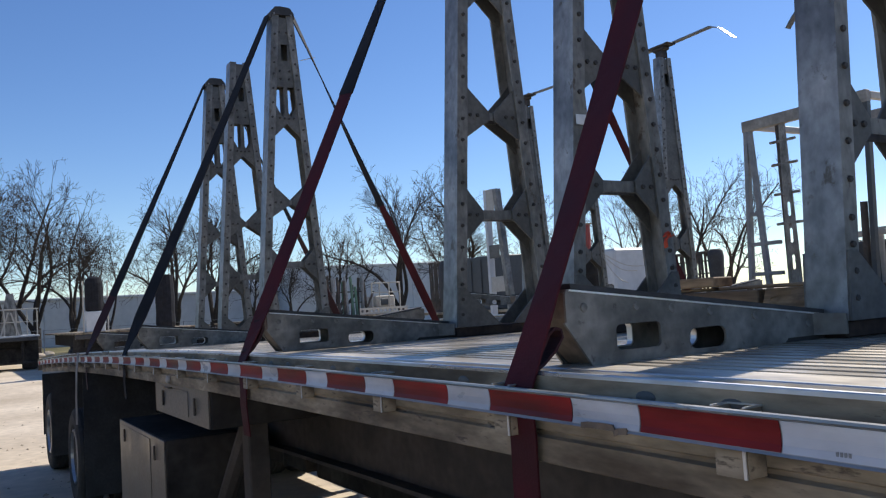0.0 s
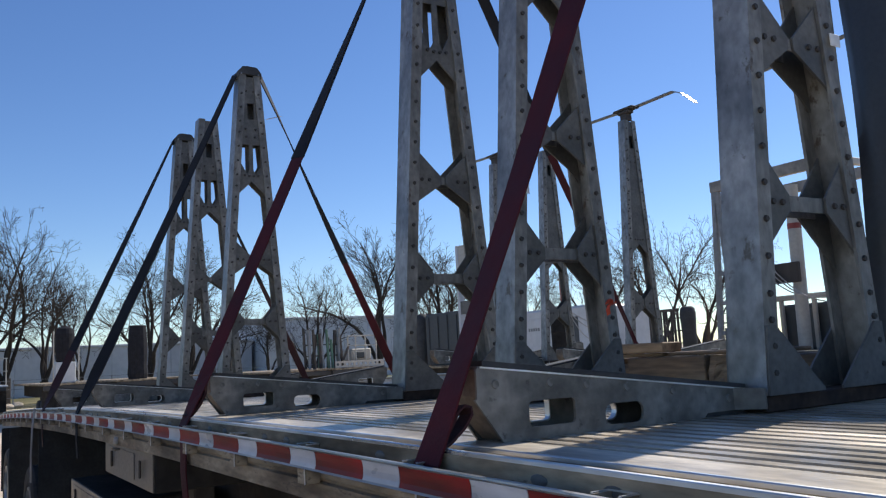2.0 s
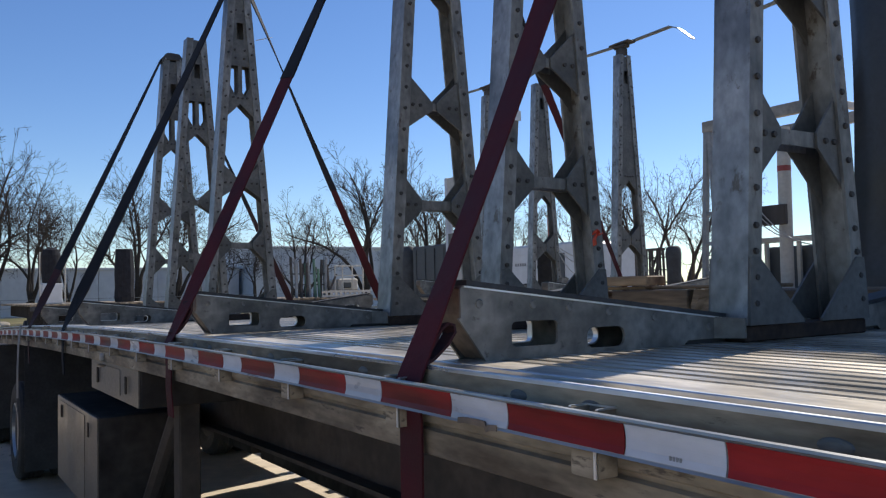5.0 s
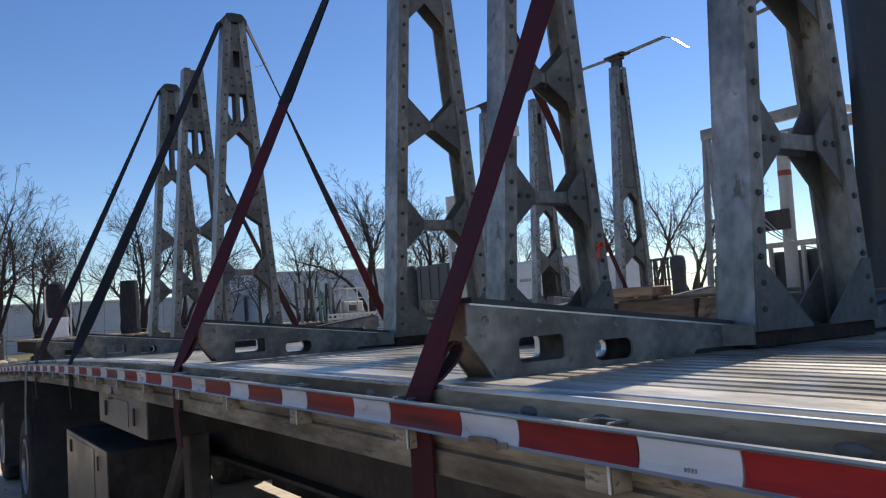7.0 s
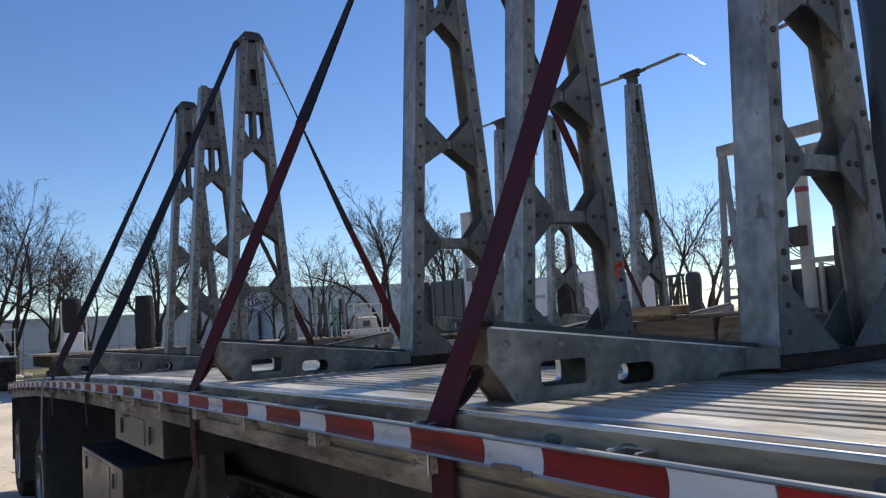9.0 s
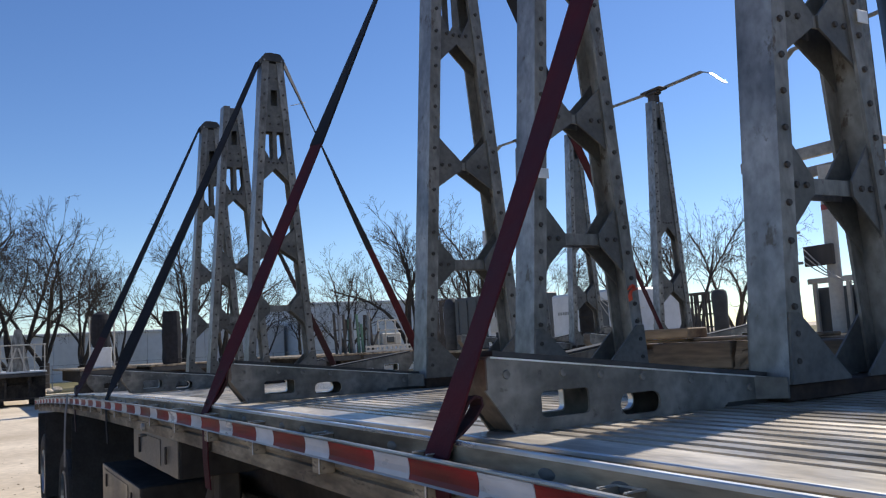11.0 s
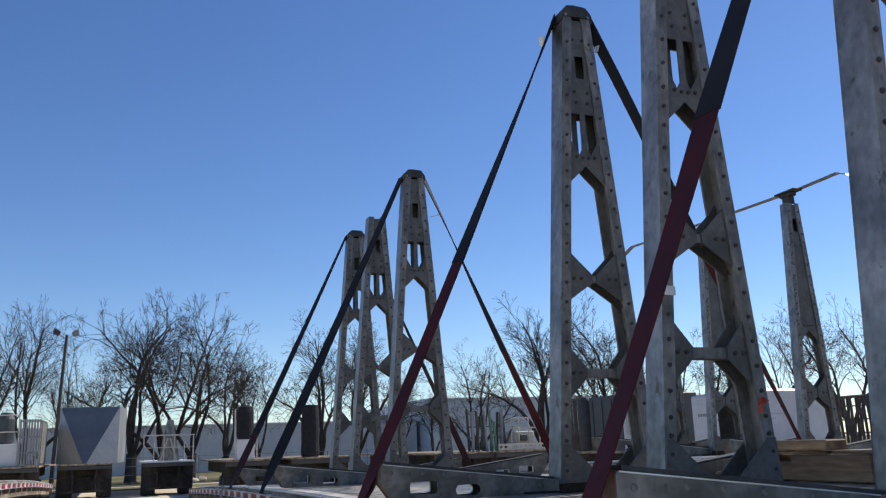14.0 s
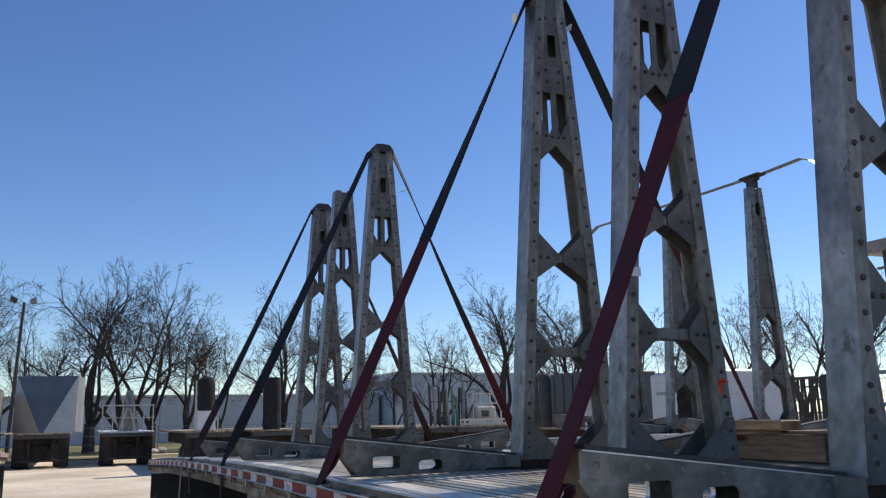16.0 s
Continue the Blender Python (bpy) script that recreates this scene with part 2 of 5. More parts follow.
def tube(bm, a, b, r0, r1=None, n=8, caps=True):
    a, b = Vector(a), Vector(b)
    r1 = r0 if r1 is None else r1
    d = (b - a).normalized()
    u = d.orthogonal().normalized()
    w = d.cross(u)
    rings = []
    for p, r in ((a, r0), (b, r1)):
        rings.append([bm.verts.new(p + (u * math.cos(t) + w * math.sin(t)) * r) for t in (2 * math.pi * k / n for k in range(n))])
    for k in range(n):
        bm.faces.new((rings[0][k], rings[0][(k + 1) % n], rings[1][(k + 1) % n], rings[1][k]))
    if caps:
        bm.faces.new(rings[0][::-1])
        bm.faces.new(rings[1])


def lathe(bm, profile, axis_m, n=28):
    """A body turned round the local z axis from (radius, height) pairs."""
    rings = []
    for r, h in profile:
        rings.append([bm.verts.new(axis_m @ Vector((r * math.cos(2 * math.pi * k / n), r * math.sin(2 * math.pi * k / n), h))) for k in range(n)])
    for a, b in zip(rings, rings[1:]):
        for k in range(n):
            bm.faces.new((a[k], a[(k + 1) % n], b[(k + 1) % n], b[k]))
    bm.faces.new(rings[0][::-1])
    bm.faces.new(rings[-1])


def ribbon(bm, pts, wide, thick=0.004):
    """A flat band of a given width vector along a line of points."""
    w = Vector(wide) / 2
    rows = []
    for i, p in enumerate(pts):
        p = Vector(p)
        d = (Vector(pts[min(i + 1, len(pts) - 1)]) - Vector(pts[max(i - 1, 0)])).normalized()
        n = d.cross(w).normalized() * thick / 2
        rows.append([bm.verts.new(q) for q in (p - w - n, p + w - n, p + w + n, p - w + n)])
    for a, b in zip(rows, rows[1:]):
        for k in range(4):
            bm.faces.new((a[k], a[(k + 1) % 4], b[(k + 1) % 4], b[k]))
    bm.faces.new(rows[0][::-1])
    bm.faces.new(rows[-1])


# ---- ground ----
GROUND = -0.25
CAMBER = 0.0021


def arch(x):
    """How far a trailer's deck lies below its crown at x."""
    return -CAMBER * (x + 1.0) ** 2


bm = bmesh.new()
bmesh.ops.create_grid(bm, x_segments=60, y_segments=60, size=1500)
for v in bm.verts:
    v.co.x = math.copysign(abs(v.co.x / 1500) ** 2.2, v.co.x) * 1500 - 15
    v.co.y = math.copysign(abs(v.co.y / 1500) ** 2.2, v.co.y) * 1500
ground = part("ground", bm, "gravel")
ground.location.z = GROUND
tagged(ground, "pale dusty crushed-stone yard with tyre tracks", "ground", kind="structure")
bm = bmesh.new()
hexa(bm, [(-900, -300, 0), (-52, -300, 0), (-52, 300, 0), (-900, 300, 0), (-900, -300, 0.012), (-52.2, -300, 0.012), (-52.2, 300, 0.012), (-900, 300, 0.012)])
verge = part("grass_verge", bm, "grass")
verge.location.z = GROUND - 0.004
tagged(verge, "strip of dry winter grass behind the parked trailers", "grass", kind="structure")
bm = bmesh.new()
box(bm, -58, -56.6, -200, 200, 0.0, 0.03)
path_strip = part("pavement", bm, "gravel")
path_strip.location.z = GROUND + 0.004
tagged(path_strip, "pale gravel track across the grass", "path", kind="structure")


# ---- flatbed trailers ----
REAR, FRONT, WIDE, TOP = -11.95, 3.6, 2.68, 1.445


def sweep(bm, profile, xs):
    """A closed (y, z) outline drawn along the arched deck."""
    rows = [[bm.verts.new((x, y, z + arch(x))) for y, z in profile] for x in xs]
    n = len(profile)
    for a, b in zip(rows, rows[1:]):
        for k in range(n):
            bm.faces.new((a[k], a[(k + 1) % n], b[(k + 1) % n], b[k]))
    bm.faces.new(rows[0][::-1])
    bm.faces.new(rows[-1])


def stations(a, b, step=0.6):
    n = max(2, int(round((b - a) / step)) + 1)
    return [a + (b - a) * i / (n - 1) for i in range(n)]


def wheel_part(parent, x, y, outward, rubber="tyre"):
    m = Matrix.Translation((x, y, GROUND + 0.5)) @ Matrix.Rotation(radians(-90 * outward), 4, "X")
    bm = bmesh.new()
    prof = [(0.29, 0.0), (0.29, 0.235), (0.34, 0.262), (0.44, 0.268), (0.485, 0.25), (0.502, 0.225)]
    for g in (0.19, 0.15, 0.11, 0.07):
        prof += [(0.502, g + 0.012), (0.49, g + 0.01), (0.49, g - 0.002), (0.502, g - 0.004)]
    prof += [(0.502, 0.045), (0.485, 0.02), (0.44, 0.002), (0.34, 0.008), (0.29, 0.03)]
    lathe(bm, [(r, h - 0.1) for r, h in prof[1:]], m, 40)
    w = part("wheel", bm, rubber, parent, "black rubber truck tyre", smooth=False)
    bm = bmesh.new()
    lathe(bm, [(0.285, 0.02), (0.285, 0.16), (0.265, 0.165), (0.25, 0.12), (0.16, 0.05), (0.12, 0.05), (0.1, 0.12), (0.04, 0.13)], m, 32)
    rim = part("rim", bm, "rim", w, "polished alloy rim", smooth=False)
    return w


def trailer(label, m, taped=(0, 1), rubber="tyre"):
    t = thing("flatbed_trailer", label, "trailer", m, group="flatbed trailers in the yard")
    xs = stations(REAR, FRONT, 0.5)
    # deck planks with raised ribs, flat along both edges
    edges = [0.13, 0.265] + [0.265 + (WIDE - 0.53) * i / 9 for i in range(1, 10)] + [WIDE - 0.13]
    for i, (ya, yb) in enumerate(zip(edges, edges[1:])):
        y0, y1 = ya + 0.0015, yb - 0.0015
        prof = [(y0, TOP - 0.04), (y1, TOP - 0.04)]
        if i in (0, 10):
            top = [(y0, TOP - 0.004), (y0 + 0.004, TOP), (y1 - 0.004, TOP), (y1, TOP - 0.004)]
        else:
            top = [(y0, TOP - 0.02)]
            for k in range(4):
                c = y0 + (k + 0.5) * (y1 - y0) / 4
                top += [(c - 0.019, TOP - 0.02), (c - 0.0165, TOP), (c + 0.0165, TOP), (c + 0.019, TOP - 0.02)]
            top.append((y1, TOP - 0.02))
        bm = bmesh.new()
        sweep(bm, prof + top[::-1], xs)
        part("plank", bm, "edge_plank" if i in (0, 10) else "deck", t)
    for side in (0, 1):
        f = (lambda y: y) if side == 0 else (lambda y: WIDE - y)
        bm = bmesh.new()
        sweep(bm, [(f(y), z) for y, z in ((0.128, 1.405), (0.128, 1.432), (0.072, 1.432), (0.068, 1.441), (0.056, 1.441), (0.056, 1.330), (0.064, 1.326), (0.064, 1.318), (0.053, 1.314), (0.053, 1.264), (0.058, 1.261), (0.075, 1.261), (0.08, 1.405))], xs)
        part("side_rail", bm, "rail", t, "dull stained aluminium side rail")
        for ya, yb in ((0.055, 0.069), (0.118, 0.129)):
            bm = bmesh.new()
            sweep(bm, [(f(y), z) for y, z in ((ya, TOP - 0.004), (ya, TOP + 0.003), (ya + 0.002, TOP + 0.005), (yb - 0.002, TOP + 0.005), (yb, TOP + 0.003), (yb, TOP - 0.004))], xs)
            part("edge_trim", bm, "lip", t, "bright edge of the deck")
        bm = bmesh.new()
        sweep(bm, [(f(y), z) for y, z in ((0.0, 1.366), (0.003, 1.378), (0.0035, 1.392), (0.002, 1.404), (-0.001, 1.414), (-0.004, 1.416), (-0.003, 1.42), (0.004, 1.421), (0.0095, 1.418), (0.010, 1.412), (0.010, 1.368), (0.012, 1.362), (-0.003, 1.362))], xs)
        part("rub_rail", bm, "rub", t, "scuffed aluminium rub rail")
        x = REAR + 0.535
        bm = bmesh.new()
        for a, b in ((-0.031, -0.025), (0.025, 0.031)):
            box(bm, a, b, min(f(0.0152), f(0.055)), max(f(0.0152), f(0.055)), -0.046, 0.058)
        box(bm, -0.025, 0.025, min(f(0.012), f(0.018)), max(f(0.012), f(0.018)), -0.046, -0.004)
        pocket = part("stake_pocket", bm, "rail", t)
        bm = bmesh.new()
        for a, b, c, d in ((-0.034, -0.028, 0.0155, 0.0555), (0.028, 0.034, 0.0155, 0.0555), (-0.028, 0.028, 0.0505, 0.0555)):
            box(bm, a, b, min(f(c), f(d)), max(f(c), f(d)), 0.058, 0.0605)
        edge = part("pocket_edge", bm, "lip", pocket, "bright pocket edge")
        # thin bright strip painted in for the lit edge of the pocket's flange
        bm = bmesh.new()
        box(bm, 0.0255, 0.0315, min(f(0.0100), f(0.0118)), max(f(0.0100), f(0.0118)), -0.046, -0.004)
        side_edge = part("side_edge", bm, "lip", pocket, "side edge made bright as if lit")
        pocket.location = (x, 0, 1.362 + arch(x))
        while x < FRONT - 0.7:
            x += 0.61
            q = share("stake_pocket", pocket.data, t, pose(x, 0, 1.362 + arch(x)))
            share("pocket_edge", edge.data, q, Matrix())
            share("side_edge", side_edge.data, q, Matrix())
        if side == 0:
            bm = bmesh.new()
            lathe(bm, [(0.025, 0.0), (0.022, 0.002), (0.014, 0.0035), (0.006, 0.004)], Matrix.Rotation(radians(90), 4, "X"), 14)
            for v in bm.verts:
                v.co.z *= 0.45
            head = None
            x = REAR + 0.4
            while x < FRONT - 0.4:
                at = pose(x, 0.0558, 1.416 + arch(x))
                if head is None:
                    head = part("rail_bolt", bm, "gusset", t, "flat oval bolt head")
                    head.matrix_basis = at
                else:
                    share("rail_bolt", head.data, t, at)
                x += 0.42 if int(x * 7) % 2 else 0.19
        if side in taped:
            k, x = 0, 0.0
            x = 0.0 - 0.457 * 26 + (0.03 if side else 0)
            while x < FRONT - 0.3:
                for colour, ln in (("red_tape", 0.279), ("white_tape", 0.178)):
                    a, b = x + 0.0015, x + ln - 0.0015
                    if a > REAR:
                        face = ((-0.0014, 1.3675), (0.0016, 1.378), (0.0021, 1.392), (0.0006, 1.404), (-0.0018, 1.412))
                        bm = bmesh.new()
                        rows = [[bm.verts.new((x, (y - 0.0006 if side == 0 else WIDE - y + 0.0006), z + arch(x))) for y, z in face] + [bm.verts.new((x, (y + 0.0008 if side == 0 else WIDE - y - 0.0008), z + arch(x))) for y, z in face[::-1]] for x, in ((a,), (b,))]
                        for q in range(10):
                            bm.faces.new((rows[0][q], rows[0][(q + 1) % 10], rows[1][(q + 1) % 10], rows[1][q]))
                        bm.faces.new(rows[0][::-1])
                        bm.faces.new(rows[1])
                        part("reflective_tape", bm, colour, t, "red reflective tape" if ln > 0.2 else "silver-white reflective tape")
                    x += ln
    # main beams and cross members
    for y in (0.74, 1.86):
        bm = bmesh.new()
        rows = []
        for x in stations(REAR + 0.2, 2.6, 0.9):
            zt = 1.27 + arch(x)
            zb = zt - 0.5
            sec = [(0.0, zb), (0.16, zb), (0.16, zb + 0.02), (0.086, zb + 0.02), (0.086, zt - 0.02), (0.16, zt - 0.02), (0.16, zt), (0.0, zt), (0.0, zt - 0.02), (0.074, zt - 0.02), (0.074, zb + 0.02), (0.0, zb + 0.02)]
            rows.append([bm.verts.new((x, y + dy, z)) for dy, z in sec])
        for p, q in zip(rows, rows[1:]):
            for k in range(12):
                bm.faces.new((p[k], p[(k + 1) % 12], q[(k + 1) % 12], q[k]))
        bm.faces.new(rows[0][::-1])
        bm.faces.new(rows[-1])
        part("main_beam", bm, "frame", t, "dusty black steel main beam")
    bm = bmesh.new()
    for y0, y1, z0, z1 in ((0.1, WIDE - 0.1, 0.0, 0.006), (0.1, WIDE - 0.1, 0.094, 0.1)):
        box(bm, -0.03, 0.03, y0, y1, z0, z1)
    box(bm, -0.003, 0.003, 0.1, WIDE - 0.1, 0.006, 0.094)
    cm = part("cross_member", bm, "frame", t)
    x = REAR + 0.3
    cm.location = (x, 0, 1.305 + arch(x))
    while x < FRONT - 0.6:
        x += 0.41
        share("cross_member", cm.data, t, pose(x, 0, 1.305 + arch(x)))
    # end plates
    for x in (REAR - 0.03, FRONT):
        part("end_rail", boxed(x, x + 0.03, 0.0, WIDE, 1.29 + arch(x), TOP + 0.004 + arch(x), 0.004), "rail", t)
    # mud flaps and wheels
    for x in (-7.56, -10.68, REAR + 0.06):
        for y in (0.04, WIDE - 0.70):
            bm = bmesh.new()
            box(bm, x, x + 0.012, y, y + 0.66, 0.0 if x > REAR + 1 else 0.15, 1.235 + arch(x))
            part("mud_flap", bm, "rubber", t, "black rubber mud flap")
    for x in (-8.6, -11.3):
        for y, s in ((0.22, -1), (0.55, -1), (WIDE - 0.22, 1), (WIDE - 0.55, 1)):
            wheel_part(t, x, y, s, rubber)
        bm = bmesh.new()
        tube(bm, (x, 0.3, GROUND + 0.5), (x, WIDE - 0.3, GROUND + 0.5), 0.065, n=12)
        part("axle", bm, "frame", t)
        for y in (0.75, 1.85):
            bm = bmesh.new()
            hexa(bm, [(x - 0.45, y, 0.42), (x + 0.35, y, 0.22), (x + 0.35, y + 0.08, 0.22), (x - 0.45, y + 0.08, 0.42), (x - 0.45, y, 0.75), (x + 0.35, y, 0.42), (x + 0.35, y + 0.08, 0.42), (x - 0.45, y + 0.08, 0.75)])
            part("suspension_hanger", bm, "frame", t)
    return t


def trailer_gear(t):
    """Tool boxes, added shading boxes and landing legs of the trailer that the camera stands beside."""
    # body kept black for its shaded end and top; only the door is paler
    for x0, x1, z0, z1 in ((-5.78, -4.20, 0.27, 0.885), (-4.38, -3.12, 1.052, 1.25)):
        b = part("tool_box", boxed(x0, x1, 0.09, 0.70, z0, z1, 0.008), "under", t, "tool box darkened as in shade, with a dull aluminium door")
        part("door", boxed(x0 + 0.004, x1 - 0.004, 0.081, 0.0895, z0 + 0.004, z1 - 0.004, 0.002), "toolbox", b)
        part("door_panel", boxed(x0 + 0.1, x1 - 0.42, 0.077, 0.0805, z0 + 0.03, z1 - 0.03, 0.001), "toolbox", b)
        for k in range(2):
            bm = bmesh.new()
            cx = x1 - 0.25 - k * (x1 - x0 - 0.5)
            zz = z1 - 0.1 if z1 - z0 > 0.3 else (z0 + z1) / 2
            box(bm, cx - 0.012, cx + 0.012, 0.066, 0.0765, zz - 0.045, zz + 0.045)
            rounded(bm, 0.003)
            part("latch", bm, "bolt", b, "dark steel latch")
    # boxes added on the far side to throw shade on the ground below
    for x0, x1 in ((-8.2, -7.0), (-6.72, -2.3)):
        shade_box = part("tool_box", boxed(x0, x1, WIDE - 0.66, WIDE - 0.1, 0.0, 0.86, 0.008), "under", t, "long box added along the far side to shade the ground")
        part("lid", boxed(x0 - 0.02, x1 + 0.02, WIDE - 0.67, WIDE - 0.09, 0.861, 0.88, 0.004), "under", shade_box)
    lamp = part("marker_light", boxed(-3.86, -3.76, 0.02, 0.05, 1.225, 1.235, 0.002), "rail", t, "small pale marker light on a bracket")
    bm = bmesh.new()
    lathe(bm, [(0.022, 0.0), (0.022, 0.012), (0.017, 0.018), (0.006, 0.02)], Matrix.Translation((-3.81, 0.045, 1.275)) @ Matrix.Rotation(radians(90), 4, "X"), 16)
    part("lens", bm, "steel_white", lamp)
    for y in (0.36, WIDE - 0.36):
        leg = part("landing_leg", boxed(-3.34, -3.22, y - 0.055, y + 0.055, 0.25, 1.24, 0.008), "frame", t)
        part("inner_leg", boxed(-3.325, -3.235, y - 0.042, y + 0.042, GROUND + 0.04, 0.25, 0.006), "frame", leg)
        part("sand_shoe", boxed(-3.44, -3.12, y - 0.15, y + 0.15, GROUND, GROUND + 0.04, 0.006), "frame", leg)
        bm = bmesh.new()
        tube(bm, (-3.3, y, 1.1), (-4.1, y, 0.36), 0.05, n=8)
        part("brace", bm, "frame", leg)


# ---- A-frame towers ----
BASE, SLOPE, HIGH = [0.285], [0.0765], [2.607]
DEPTH, FLANGE = 0.096, 0.057
# heights of the head plate (corner, apex) and of each pair of gussets: upper corner, upper notch, lower notch, lower corner, half gap
STOUT = ((1.613, 1.716), ((1.22, 1.10), (1.062, 0.965), 0.012), ((0.715, 0.608), (0.562, 0.455), 0.085))
SLIM = ((1.10, 1.21), ((0.75, 0.635), (0.545, 0.43), 0.010))


def outer(h):
    return BASE[0] - SLOPE[0] * h


def inner(h):
    return outer(h) - FLANGE


def tower_thing(label, build=STOUT):
    t = thing("a_frame_tower", label, "tower", group="A-frame towers")
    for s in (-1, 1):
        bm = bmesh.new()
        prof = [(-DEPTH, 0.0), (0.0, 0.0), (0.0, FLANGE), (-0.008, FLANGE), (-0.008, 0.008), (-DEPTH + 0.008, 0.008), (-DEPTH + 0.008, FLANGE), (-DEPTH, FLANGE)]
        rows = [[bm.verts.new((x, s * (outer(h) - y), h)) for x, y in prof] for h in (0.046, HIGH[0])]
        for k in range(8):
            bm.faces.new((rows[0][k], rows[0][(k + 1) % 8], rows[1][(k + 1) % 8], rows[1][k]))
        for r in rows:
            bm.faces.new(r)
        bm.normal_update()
        # outer faces take the paler web colour that stands for sky sheen
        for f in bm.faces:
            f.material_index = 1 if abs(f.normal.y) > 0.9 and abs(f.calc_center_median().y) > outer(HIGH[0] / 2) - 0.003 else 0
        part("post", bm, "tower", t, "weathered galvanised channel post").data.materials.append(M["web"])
    plates = []
    # head plate with a window and two slots
    lap = FLANGE - 0.011
    c0, c1 = build[0]
    head = [(-inner(c0 - 0.025) - lap, c0 - 0.025), (-inner(c0), c0), (0, c1), (inner(c0), c0), (inner(c0 - 0.025) + lap, c0 - 0.025),
            (outer(HIGH[0]) - 0.0095, HIGH[0] - 0.015), (-outer(HIGH[0]) + 0.0095, HIGH[0] - 0.015)]
    holes = []
    if build is STOUT:
        holes = [[(s * 0.016, 2.02), (s * (inner(2.02) - 0.002), 2.02), (s * (inner(1.86) - 0.004), 1.86), (s * 0.036, 1.775), (s * 0.016, 1.81)][::s] for s in (-1, 1)]
    win = [(-0.022, 2.235), (0.03, 2.235), (0.03, 2.37), (-0.022, 2.37)]
    plates.append((head, holes + [win], holes))
    strips = []
    for (a, b), (c, d), k in build[1:]:
        for s in (-1, 1):
            plates.append(([(s * (inner(a + 0.05) + lap), a + 0.05), (s * inner(a), a), (s * k, b), (s * k, c), (s * inner(d), d), (s * (inner(d - 0.05) + lap), d - 0.05)][::s], [], []))
        strips.append([(-k - 0.07, c), (k + 0.07, c), (k + 0.07, b), (-k - 0.07, b)])
    for s in (-1, 1):
        shape = [(s * (outer(0.234) - 0.002), 0.234), (s * (inner(0.234) + 0.02), 0.234), (s * 0.042, 0.054), (s * 0.042, 0.046), (s * (outer(0.046) - 0.002), 0.046)][::s]
        for x0 in (0.0005, -DEPTH - 0.0065):
            bm = bmesh.new()
            plate(bm, shape, x0, x0 + 0.006)
            part("base_gusset", bm, "gusset", t, "dark zinc base gusset")
    for shape, front_holes, back_holes in plates:
        bm = bmesh.new()
        plate(bm, shape, -0.0145, -0.0085, front_holes)
        part("gusset", bm, "gusset", t)
        bm = bmesh.new()
        plate(bm, shape, -DEPTH + 0.0085, -DEPTH + 0.0145, back_holes)
        part("gusset", bm, "gusset", t)
    for shape in strips:
        for x0 in (-0.0205, -DEPTH + 0.015):
            bm = bmesh.new()
            plate(bm, shape, x0, x0 + 0.0055)
            part("cross_strip", bm, "tower", t)
    # bolts
    bm = bmesh.new()
    tube(bm, (0, 0, 0), (0.006, 0, 0), 0.0098, 0.0084, n=6)
    b0 = None
    spots = []
    for s in (-1, 1):
        h = 0.105
        while h < HIGH[0] - 0.05:
            spots.append((0.0032 if h < 0.24 else 0.0003, s * (outer(h) - 0.029), h))
            h += 0.072 if h < 0.25 else (0.105 if h < 1.5 else (0.092 if int(h * 50) % 2 else 0.118))
        for (a, b), (c, d), k in build[1:]:
            for dy in (0.02, 0.062):
                spots.append((-0.0082, s * (inner((b + c) / 2) - dy), (b + c) / 2))
        hb = build[0][1] + 0.045
        spots += [(-0.0082, s * 0.018, hb), (-0.0082, s * 0.055, hb + 0.004), (-0.0082, s * 0.034, 2.085), (-0.0082, s * 0.04, 2.15), (-0.0082, s * 0.03, 2.47)]
        if build is SLIM:
            spots += [(0.0003, s * (outer(q) - 0.012), q) for q in (0.9, 1.15, 1.3, 1.42, 1.55, 1.62, 1.74, 1.9, 1.98, 2.2)]
    for x, y, h in spots:
        at = pose(x, y, h)
        if b0 is None:
            b0 = part("bolt", bm, "bolt", t, "dark bolt head")
            b0.matrix_basis = at
        else:
            share("bolt", b0.data, t, at)
    part("base_sill", boxed(-DEPTH + 0.01, -0.004, -outer(0) + 0.004, outer(0) - 0.004, 0.0, 0.045, 0.004), "sill", t, "dark rusty brown base sill")
    return t


